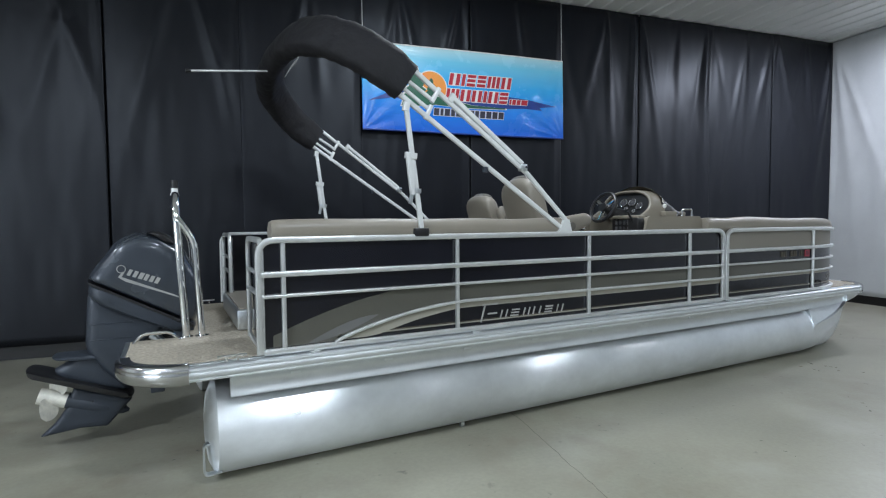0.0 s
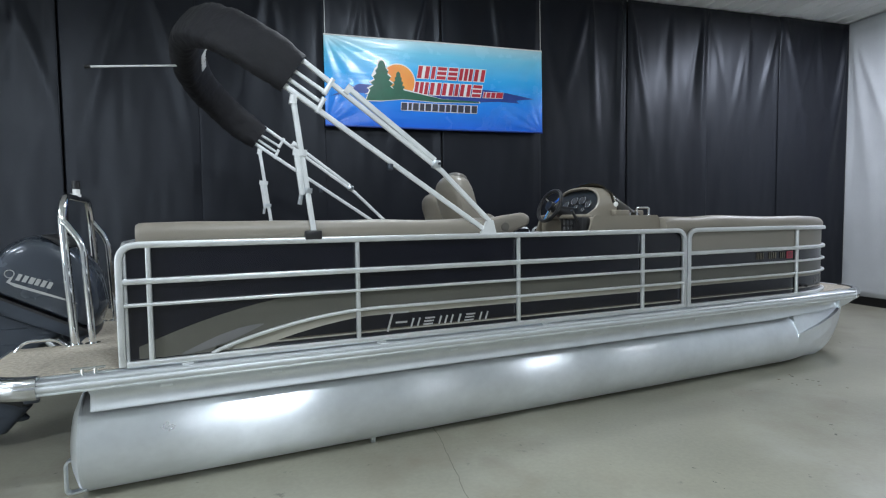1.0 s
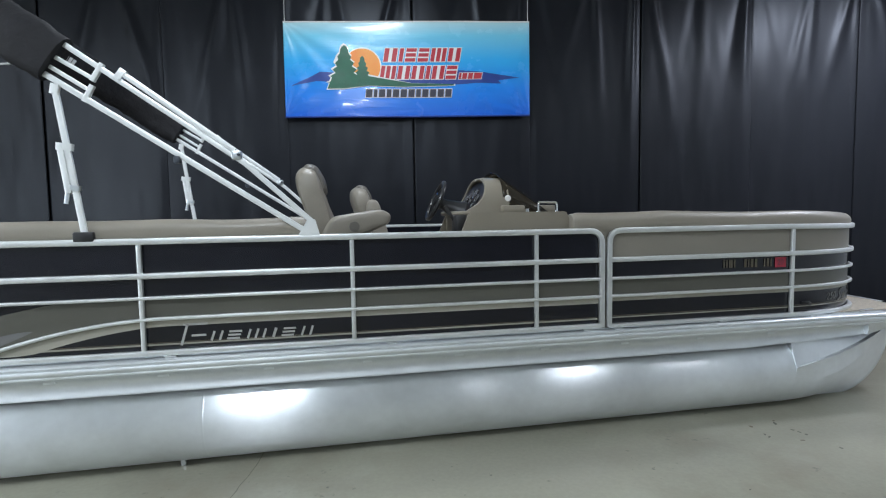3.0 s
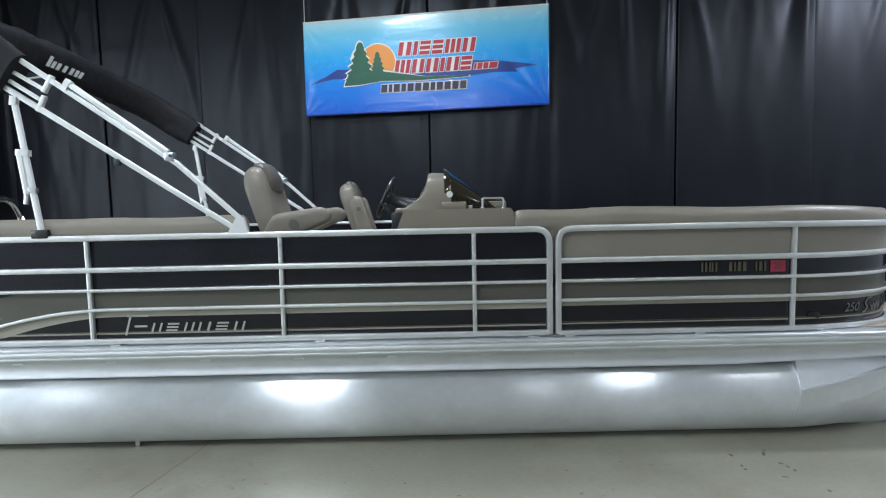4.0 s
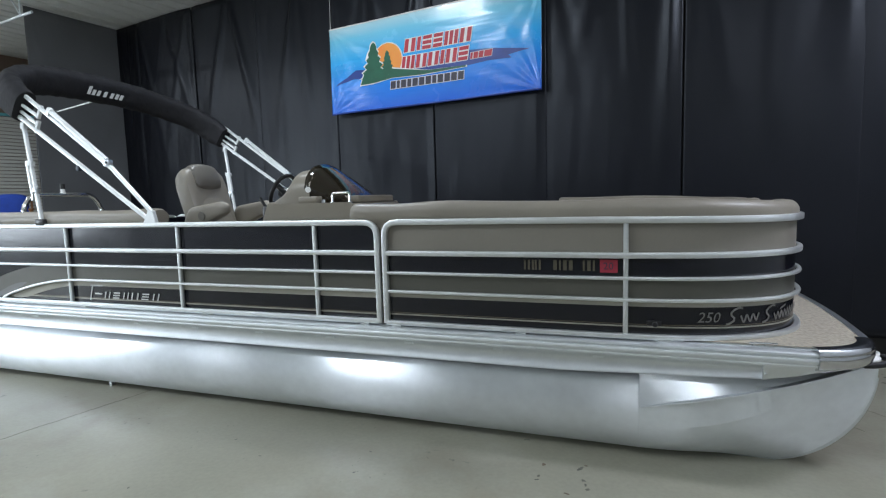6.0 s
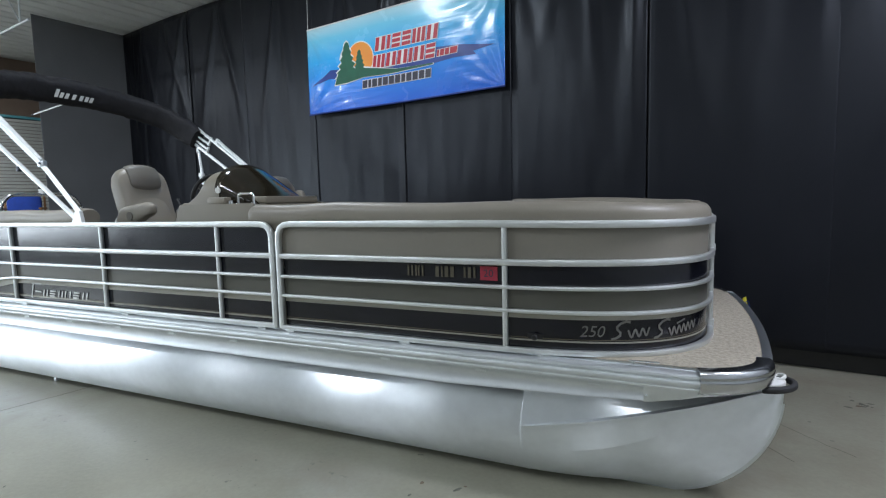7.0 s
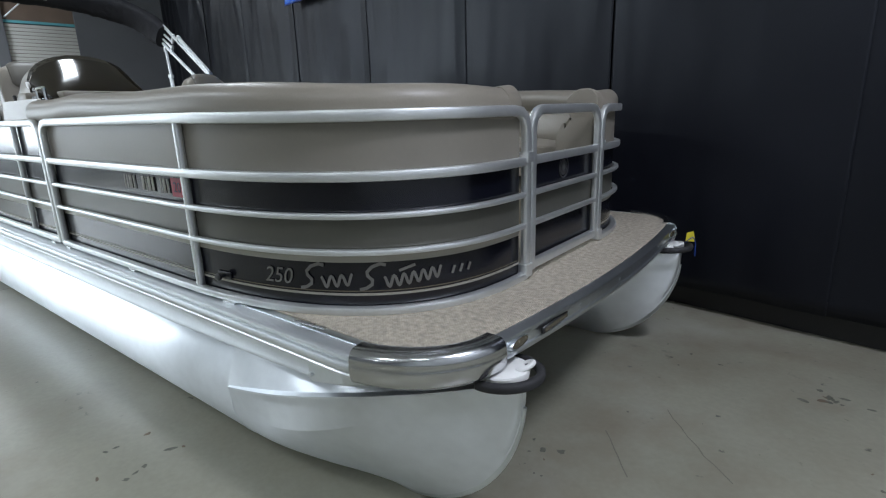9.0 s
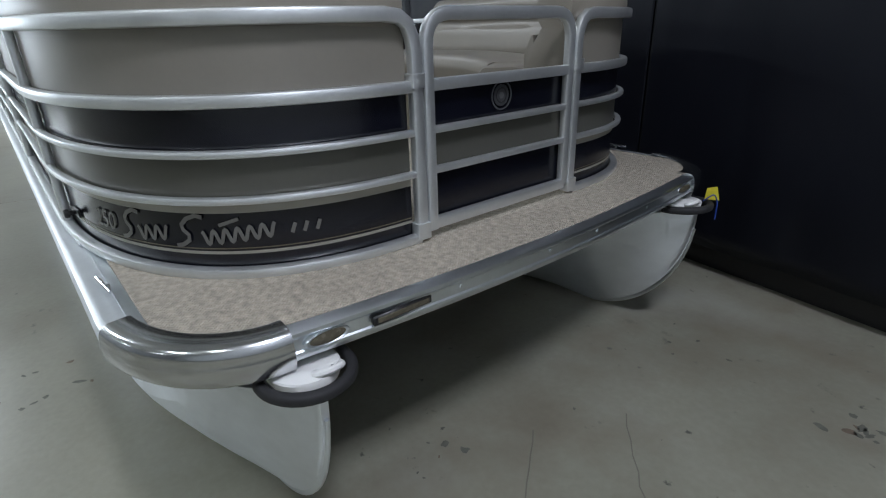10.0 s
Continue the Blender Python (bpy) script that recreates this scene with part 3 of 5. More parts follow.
def pine(cx, base, tall, half, tiers, lean=1.0):
    left, right = [], []
    for k in range(tiers):
        z = base + tall * k / tiers
        w = half * (1 - k / tiers) ** 0.8
        left.append((cx - w, z + 0.02))
        left.append((cx - w * 0.62, z + tall / tiers * 0.75))
        right.append((cx + w * lean, z + 0.02))
        right.append((cx + w * 0.62 * lean, z + tall / tiers * 0.75))
    return right + [(cx, base + tall)] + left[::-1]


ground = [(0.54, 0.36), (0.75, 0.365), (1.05, 0.40), (1.5, 0.385), (2.15, 0.40), (2.15, 0.418), (1.6, 0.43), (1.2, 0.45), (1.05, 0.52), (0.6, 0.50), (0.66, 0.45)]
ban_shape("ground_rim", [(1.25 + (x - 1.25) * 1.02, 0.42 + (y - 0.42) * 1.22) for x, y in ground], WHITE, 0.0085)
ban_shape("ground", ground, GREEN, 0.010)
ban_shape("tree_rim", pine(0.755, 0.42, 0.51, 0.235, 6), WHITE, 0.0085)
ban_shape("tree", pine(0.76, 0.415, 0.49, 0.21, 6), GREEN, 0.0115)
ban_shape("tree", pine(0.985, 0.43, 0.34, 0.12, 6), GREEN, 0.0115)


STROKES = {"pair": ((0, 0.36, 0, 1), (0.64, 1, 0, 1)), "one": ((0, 1, 0, 1),), "three": ((0, 0.26, 0, 1), (0.37, 0.63, 0, 1), (0.74, 1, 0, 1)),
           "tiers": ((0, 1, 0, 0.26), (0, 1, 0.37, 0.63), (0, 1, 0.74, 1))}


def word(x, y, widths, h, gap, material, rim=None, lean=0.18, off=0.006, grow=0.014, kinds=()):
    """Plain slanted bars in place of lettering, each block split into two or three."""
    for k, w in enumerate(widths):
        if rim:
            ban_shape("block_rim", skewed(x - grow, y - grow, w + 2 * grow, h + 2 * grow, lean), rim, off)
        for a, b, lo, hi in STROKES[kinds[k] if kinds else "one"]:
            ban_shape("letter_bar", skewed(x + w * a + h * lo * lean, y + h * lo, w * (b - a), h * (hi - lo), lean), material, off + 0.002)
        x += w + gap


word(1.25, 0.700, (0.16, 0.05, 0.13, 0.13, 0.19, 0.15), 0.165, 0.032, RED, WHITE, grow=0.009, kinds=("pair", "one", "tiers", "tiers", "three", "pair"))
word(1.20, 0.482, (0.19, 0.15, 0.15, 0.05, 0.15, 0.13), 0.165, 0.030, RED, WHITE, grow=0.009, kinds=("three", "pair", "pair", "one", "pair", "tiers"))
word(2.21, 0.48, (0.03, 0.06, 0.06, 0.10), 0.075, 0.014, RED, WHITE, grow=0.006)
word(1.02, 0.255, (0.08, 0.045, 0.08, 0.06, 0.08, 0.08, 0.08, 0.06, 0.08, 0.08, 0.08, 0.08), 0.10, 0.019, DARK_PRINT, WHITE, 0.08, grow=0.007)


# ---- the pontoon boat ----
WIDE = 2.50          # from fence face to fence face
MID = WIDE / 2
DECK = 0.715
boat = thing("pontoon_boat", (-1.0, MID, FLOOR), "silver pontoon boat with black and champagne fence standing on concrete", "boat")


def flip(bm, on):
    """Turns a starboard piece into its port twin."""
    if on:
        for v in bm.verts:
            v.co.y = WIDE - v.co.y
        bmesh.ops.reverse_faces(bm, faces=bm.faces)
    return bm


EDGE = -0.040        # the deck's side edge


def corner(f):
    """The bow corner from the side (f = 0) to the front (f = 1): place and outward normal."""
    at = lambda g: (2.43 + 0.405 * math.sin(g), EDGE + 0.325 * (1 - math.cos(g)))
    a = math.pi / 2 * f
    p, q = at(max(0.0, a - 0.02)), at(min(math.pi / 2, a + 0.02))
    d = math.hypot(q[0] - p[0], q[1] - p[1])
    return at(a), ((q[1] - p[1]) / d, -(q[0] - p[0]) / d)


def bow_x(y, out=0.0):
    return 2.892 - 0.057 * ((y - MID) / (MID - 0.285)) ** 2 + out


# deck with its notch for the motor
def deck_line(inset, side=0.0):
    r = 0.36
    half = [(-5.13 + inset, 0.87 - inset)]
    for k in range(9):
        a = math.pi / 2 * (1 - k / 8)
        half.append((-5.13 + r - (r - inset) * math.sin(a), max(EDGE + r - (r - inset) * math.cos(a), EDGE + side)))
    for k in range(13):
        (x, y), n = corner(k / 12)
        half.append((x - n[0] * inset, max(y - n[1] * inset, EDGE + side)))
    for k in range(1, 9):
        y = 0.285 + (MID - 0.285) * k / 8
        half.append((bow_x(y) - inset, y))
    full = half + [(x, WIDE - y) for x, y in half[-2::-1]]
    return full + [(-4.72 - inset, WIDE - 0.87 + inset), (-4.72 - inset, 0.87 - inset)]


part("deck", prism(deck_line(0.0, 0.056), 0.055, (0, 0, DECK - 0.06), (1, 0, 0), (0, 1, 0)), SATIN, boat, "satin aluminium edged deck", smooth=False)
part("deck_covering", prism(deck_line(0.030, 0.086), 0.006, (0, 0, DECK - 0.004), (1, 0, 0), (0, 1, 0)), woven(), boat, "tan basket-weave vinyl deck covering", smooth=False)
# Unseen sheet added under the deck; its dark colour deepens the shade below.
part("deck_underside", prism(deck_line(0.03), 0.005, (0, 0, DECK - 0.066), (1, 0, 0), (0, 1, 0)), DARK_UNDERSIDE, boat, "added dark sheet under the deck that deepens the shade there", smooth=False)
for x in [-4.2 + 0.62 * k for k in range(11)]:
    part("crossmember", box(x, x + 0.06, 0.02, WIDE - 0.02, 0.58, DECK - 0.067), SATIN, boat, smooth=False)

RUB = [(-0.058, 0.706), (-0.012, 0.705), (0.002, 0.703), (0.009, 0.699), (0.011, 0.690), (0.007, 0.683), (0.002, 0.681), (0.002, 0.677), (0.010, 0.674), (0.015, 0.664), (0.013, 0.650), (0.007, 0.643),
       (0.002, 0.641), (0.002, 0.637), (0.006, 0.633), (0.005, 0.625), (-0.004, 0.622), (-0.058, 0.622)]
SKIRT = [(-0.10, 0.624), (-0.010, 0.624), (-0.030, 0.612), (-0.052, 0.600), (-0.070, 0.586), (-0.079, 0.570), (-0.081, 0.552), (-0.079, 0.534), (-0.075, 0.516), (-0.070, 0.500), (-0.066, 0.490), (-0.066, 0.484), (-0.12, 0.484), (-0.12, 0.572)]
for on in (False, True):
    rub_line = [(-4.80, EDGE, (0, -1, 0))] + [(*corner(0.015 * k)[0], (*corner(0.015 * k)[1], 0)) for k in range(10)]
    part("rub_rail", flip(loft([[(x + n[0] * a, y + n[1] * a, z) for a, z in RUB] for x, y, n in rub_line]), on), EXTRUSION, boat, "ribbed satin aluminium rub rail")
    skirt_line = [(-4.55, 0.0), (1.2, 0.0), (1.6, 0.12), (2.0, 0.22), (2.30, 0.36)]
    part("skirt", flip(loft([[(x, EDGE - a * (1 - 0.9 * up), z + (0.624 - z) * up) for a, z in SKIRT] for x, up in skirt_line]), on), EXTRUSION, boat, "rolled aluminium deck skirt")
    under_line = [((2.27, EDGE), (0, -1), 0.534), ((2.36, EDGE), (0, -1), 0.552)] + [(*corner(0.13 * k / 3), 0.567 + 0.007 * k) for k in range(4)] + [(*corner(0.13 + 0.12 * k), 0.590 + 0.004 * min(k, 3)) for k in range(1, 8)]
    part("corner_skirt", flip(loft([[(x + n[0] * a, y + n[1] * a, z) for a, z in ((-0.07, 0.624), (-0.012, 0.624), (-0.018, 0.606), (-0.022, low + 0.004), (-0.026, low), (-0.07, low))] for (x, y), n, low in under_line]), on), SATIN, boat, "plain aluminium skirt under the corner")
    part("rivet", flip(rod((2.285, EDGE + 0.03, 0.566), (2.285, EDGE + 0.010, 0.566), 0.008, 8), on), SATIN, boat)
    # polished corner caps
    for bow in (True, False):
        pts, nrm = [], []
        for k in range(13):
            a = math.pi / 2 * k / 12
            if bow:
                p, nv = corner(0.13 + 0.87 * k / 12)
                nv = (*nv, 0)
            else:
                nv = (-math.sin(a), -math.cos(a), 0)
                p = (-5.13 + 0.36 - 0.36 * math.sin(a), EDGE + 0.36 * (1 - math.cos(a)))
            pts.append((*p, 0.670))
            nrm.append(nv)
        sect = [(-0.058, 0.053), (-0.052, 0.056), (-0.004, 0.057), (0.008, 0.053), (0.017, 0.045), (0.022, 0.033), (0.0235, 0.022), (0.0225, 0.016), (0.0255, 0.008), (0.026, -0.006), (0.024, -0.022), (0.019, -0.040), (0.010, -0.052), (-0.004, -0.062), (-0.02, -0.067), (-0.05, -0.067)]
        bm = sweep(pts, [(a, -b) for a, b in sect] if bow else sect, nrm)
        part("corner_cap", flip(bm, on), CAP, boat, "polished steel corner cap")
    part("deck_cleat", flip(rod((2.20, -0.005, DECK + 0.018), (2.34, 0.008, DECK + 0.018), 0.0045, 8, rod((2.22, 0.005, DECK), (2.22, 0.0, DECK + 0.018), 0.0045, 8, rod((2.28, 0.012, DECK), (2.28, 0.012, DECK + 0.018), 0.0045, 8))), on), CAP, boat, "low steel mooring cleat")
    part("deck_cleat", flip(rod((-4.62, -0.02, DECK + 0.03), (-4.46, -0.02, DECK + 0.03), 0.008, 8, rod((-4.57, -0.02, DECK), (-4.57, -0.02, DECK + 0.03), 0.008, 8, rod((-4.51, -0.02, DECK), (-4.51, -0.02, DECK + 0.03), 0.008, 8))), on), CHROME, boat, "low steel mooring cleat")


pts = [(bow_x(0.285 + (WIDE - 0.57) * k / 24), 0.285 + (WIDE - 0.57) * k / 24, 0.680) for k in range(25)]
part("bow_fascia", sweep(pts, [(-0.03, -0.040), (0.008, -0.040), (0.015, -0.036), (0.016, -0.026), (0.012, -0.020), (0.007, -0.016), (0.007, 0.016), (0.012, 0.020), (0.012, 0.028), (0.008, 0.031), (0.004, 0.043), (-0.03, 0.043)], (1, 0, 0)), SATIN, boat, "grooved aluminium bow band")
for y in (0.37, WIDE - 0.37):
    lens = part("bow_lamp", loft([[(bow_x(y, d), y + 0.062 * f * math.cos(2 * math.pi * i / 24) ** 1, 0.680 + 0.021 * f * math.sin(2 * math.pi * i / 24)) for i in range(24)] for d, f in ((0.0, 1.0), (0.011, 1.0), (0.016, 0.92), (0.013, 0.80))]), SATIN, boat, "small oval docking light")
    part("lens", loft([[(bow_x(y, d), y + 0.050 * f * math.cos(2 * math.pi * i / 20), 0.680 + 0.016 * f * math.sin(2 * math.pi * i / 20)) for i in range(20)] for d, f in ((0.010, 1.0), (0.0145, 0.98), (0.017, 0.6))]), LENS, lens, "dull clear lens")
for y, w in ((0.582, 0.19),):
    part("plate", soft_box(bow_x(y, 0.004), bow_x(y, 0.0165), y - w / 2, y + w / 2, 0.667, 0.693, 0.004, 1), BLACK, boat, "small recessed maker's plate in a dark rim")
    part("plate", soft_box(bow_x(y, 0.014), bow_x(y, 0.0180), y - w / 2 + 0.012, y + w / 2 - 0.012, 0.671, 0.689, 0.003, 1), LENS, boat, "small tan maker's plate")
for y in (0.78, 1.16, 1.42, 1.78):
    part("bolt", rod((bow_x(y, 0.005), y, 0.683), (bow_x(y, 0.0095), y, 0.683), 0.006, 8), SATIN, boat)

# tubes: a straight barrel and a plough nose
TY, TZ, TR = 0.315, 0.237, 0.297


def keel_line(t):
    """The keel's x and height from t = 0 at the barrel to 1 at the tip: flat, then a rounded stem."""
    if t < 0.42:
        return 1.645 + 0.715 * t / 0.42, FLOOR
    g = math.pi / 2 * (t - 0.42) / 0.58
    return 2.36 + 0.545 * math.sin(g) ** 1.06, FLOOR + 0.60 * (1 - math.cos(g))


def nose_part(t):
    return (keel_line(t)[0] - 1.645) / 1.26


def nose_half(t):
    return TR * max(0.0, 1 - nose_part(t) ** 2.5) + 0.006


def chine_height(t):
    return TZ + 0.062 + 0.285 * nose_part(t)


def nose_ring(t, n=32):
    """A section of the nose: a plough below the chine, a flat shoulder above it."""
    x, keel = keel_line(t)
    top = TZ + TR + 0.03 * t
    half, chine = nose_half(t), chine_height(t)
    out = []
    for i in range(n):
        a = 2 * math.pi * i / n - math.pi / 2
        c, s = math.cos(a), math.sin(a)
        round_p = (TR * c, TZ + TR * s)
        if s < 0:
            # flat side panel, a knuckle, then the bottom panel down to the keel
            u = math.asin(min(1.0, -s)) / (math.pi / 2)
            if u < 0.5:
                w, d = 1 - 0.48 * u / 0.5, 0.62 * u / 0.5
            else:
                w, d = 0.52 * (1 - (u - 0.5) / 0.5), 0.62 + 0.38 * ((u - 0.5) / 0.5) ** 0.85
            sharp = (max(0.011 * (u < 0.999), half * w) * (1 if c > 0 else -1), chine + (keel - chine) * d)
        else:
            sharp = (0.0 if abs(c) < 0.05 else math.copysign(half * (1 - 0.27 * s), c), chine + (top - chine) * s)
        m = 1.0
        if s < 0:
            m = min(1.0, t / 0.6)
            m = m * m * (3 - 2 * m)
        out.append((x, TY + round_p[0] * (1 - m) + sharp[0] * m, round_p[1] * (1 - m) + sharp[1] * m))
    return out


def chine_point(t, out=0.0):
    return (keel_line(t)[0], TY - nose_half(t) - out, chine_height(t))


for on in (False, True):
    tube = tagged(part("pontoon_tube", flip(loft([[(x, TY + TR * math.sin(2 * math.pi * i / 64), TZ - TR * math.cos(2 * math.pi * i / 64)) for i in range(64)] for x in (-4.61, -2.5, -0.45, 1.645)]), on), TUBE, boat, "brushed silver aluminium pontoon tube"))
    for x in (-2.72, 1.645):
        part("weld_seam", flip(sweep([(x, TY + (TR + 0.001) * math.sin(2 * math.pi * i / 48), TZ - (TR + 0.001) * math.cos(2 * math.pi * i / 48)) for i in range(48)], ring(0.007, 0.0010 if x > 1 else 0.0003, 6), (1, 0, 0), loop=True), on), TUBE, tube)
    part("end_cap", flip(loft([[(-4.61 - d, TY + r * math.sin(2 * math.pi * i / 40), TZ - r * math.cos(2 * math.pi * i / 40)) for i in range(40)] for d, r in ((0.0, TR + 0.004), (0.012, TR + 0.004), (0.03, TR * 0.95), (0.06, TR * 0.7), (0.075, TR * 0.3), (0.078, 0.02))]), on), TUBE, tube, "domed aluminium end cap")
    part("bracket", flip(sweep(bent([(-4.60, 0.13, 0.20), (-4.70, 0.13, 0.19), (-4.70, 0.13, 0.0), (-4.60, 0.13, 0.01)], 0.03), slab(0.05, 0.012, 0.003), (0, 1, 0)), on), SATIN, tube, "small aluminium bracket")
    part("nose_cone", flip(loft([nose_ring(k / 40) for k in range(41)]), on), TUBE, tube, "ploughed aluminium nose cone").data.set_sharp_from_angle(angle=radians(15))
    part("spray_rail", flip(sweep([chine_point(t, 0.016 * min(1.0, t / 0.2) - 0.004) for t in (0.01, 0.06, 0.11, 0.16, 0.22, 0.3, 0.4, 0.5, 0.6, 0.7, 0.8, 0.88, 0.95)], [(0.012, 0.004), (0.012, -0.004), (-0.03, -0.010), (-0.03, 0.012)], (0, -1, 0)), on), TUBE, tube, "welded spray rail")
    part("keel_strip", flip(sweep([(keel_line(t)[0], TY, keel_line(t)[1] + 0.004) for t in [k / 30 for k in range(30)]], slab(0.012, 0.02, 0.003), (0, 1, 0)), on), SATIN, tube, "keel strip along the nose")
    for x in (-2.9,):
        part("foot_block", flip(box(x, x + 0.03, TY - 0.14, TY - 0.11, FLOOR - 0.001, FLOOR + 0.06), on), SATIN, tube, smooth=False)
    # bow eye: a cast half-round plate with a raised loop, in a black rubber bumper
    arc = [math.pi * (k / 16 - 0.5) for k in range(17)]
    plate_line = [(2.812 + 0.102 * math.cos(g), TY + 0.090 * math.sin(g)) for g in arc] + [(2.777, TY + 0.09), (2.777, TY - 0.09)]
    mid_x, mid_y = 2.847, TY
    eye = part("bow_eye", flip(loft([[(mid_x + (x - mid_x) * f, mid_y + (y - mid_y) * f, z + 0.06 * (x - 2.827)) for x, y in plate_line] for z, f in ((0.580, 0.95), (0.602, 1.0), (0.607, 0.96), (0.610, 0.72), (0.611, 0.3))]), on), WHITE, boat, "white cast bow eye")
    loop_at = Vector((2.889, TY + 0.030, 0.615))
    part("eye_loop", flip(sweep([loop_at + Vector((0.022 * math.cos(a * math.pi / 8), 0.036 * math.sin(a * math.pi / 8), 0.010 * math.cos(a * math.pi / 8))) for a in range(16)], ring(0.009, 0.009, 8), (0, 0, 1), loop=True), on), WHITE, eye)
    part("eye_hole", flip(loft([[(loop_at.x + 0.015 * math.cos(2 * math.pi * i / 12), loop_at.y + 0.026 * math.sin(2 * math.pi * i / 12), z) for i in range(12)] for z in (0.607, 0.6135)]), on), BLACK, eye)
    bump = [(2.80, TY - 0.112, 0.588)] + [(2.822 + 0.128 * math.cos(g), TY + 0.112 * math.sin(g), 0.588 + 0.010 * math.cos(g)) for g in arc] + [(2.80, TY + 0.112, 0.588)]
    part("bumper", flip(sweep(bump, slab(0.032, 0.028, 0.011, 3), (0, 0, 1)), on), RUBBER, eye, "black rubber bumper")

# ---- fences ----
EA, EB, EC, EN = 1.240, 0.865, 1.360, 2.75      # bow curve of the fence


def plan(s):
    """Place and outward normal at s metres along the starboard bow fence; s is x on the straight."""
    if s < EC:
        return Vector((s, 0, 0)), Vector((0, -1, 0))
    a = min(1.0, (s - EC) / 1.72) * math.pi / 2
    p = lambda g: Vector((EC + EA * math.sin(g) ** (2 / EN), EB - EB * max(0.0, math.cos(g)) ** (2 / EN), 0))
    g = max(a, 1e-3)
    t = p(min(g + 0.01, math.pi / 2)) - p(g - 0.001)
    if t.length < 1e-9:
        t = Vector((0, 1, 0))
    t.normalize()
    return p(a), Vector((t.y, -t.x, 0))


# even steps along the bow curve
_dense = [plan(EC + 1.72 * k / 400)[0] for k in range(401)]
_len = [0.0]
for _a, _b in zip(_dense, _dense[1:]):
    _len.append(_len[-1] + (_b - _a).length)
ARC = _len[-1]
END = EC + ARC


def along(s):
    if s <= EC:
        return Vector((s, 0, 0)), Vector((0, -1, 0))
    d = min(s - EC, ARC)
    k = min(399, int(np.searchsorted(_len, d, side="right")) - 1)
    f = (d - _len[k]) / max(1e-9, _len[k + 1] - _len[k])
    p = _dense[k].lerp(_dense[k + 1], f)
    j0, j1 = max(0, k - 4), min(400, k + 5)
    t = (_dense[j1] - _dense[j0]).normalized()
    return p, Vector((t.y, -t.x, 0))


def run(sz, sect, inset=0.0, caps=True):
    pts, nrm = [], []
    for s, z in sz:
        p, n = along(s)
        pts.append(p - n * inset + Vector((0, 0, z)))
        nrm.append(n)
    return sweep(pts, sect, nrm, None, caps)


def steps(s0, s1, z, n=None):
    if s1 <= EC:
        return [(s0, z), (s1, z)]
    lead = [(s0, z)] if s0 < EC else []
    a = max(s0, EC)
    n = n or max(3, int((s1 - a) / 0.05))
    return lead + [(a + (s1 - a) * k / n, z) for k in range(n + 1)]


def strip(s0, s1, zlo, zhi, inset, thick=0.003):
    """A panel between two heights (numbers or functions of s), set in from the fence face."""
    ss = [s for s, _ in steps(s0, s1, 0)] if s1 > EC or not callable(zlo) and not callable(zhi) else [s0 + (s1 - s0) * k / 40 for k in range(41)]
    rings = []
    for s in ss:
        p, n = along(s)
        lo = zlo(s) if callable(zlo) else zlo
        hi = zhi(s) if callable(zhi) else zhi
        rings.append([p - n * (inset + d) + Vector((0, 0, z)) for d, z in ((0, lo), (0, hi), (thick, hi), (thick, lo))])
    return loft(rings)


T1, R2, R3, R4, B1 = 1.412, 1.204, 1.070, 0.943, 0.734
BIG, MIDR, SLIM, POST = slab(0.032, 0.040, 0.009), slab(0.030, 0.036, 0.009), slab(0.026, 0.022, 0.008), slab(0.030, 0.029, 0.009)


def arch_low(s):
    """The rising line of the accent stripe at the stern."""
    q = max(0.0, min(1.0, (s + 3.92) / 1.05))
    return 0.750 + (R4 - 0.750) * math.sin(q * math.pi / 2) ** 0.82


def arch_high(s):
    q = max(0.0, min(1.0, (s + 4.40) / 1.25))
    return 0.765 + (R3 - 0.765) * math.sin(q * math.pi / 2) ** 0.85


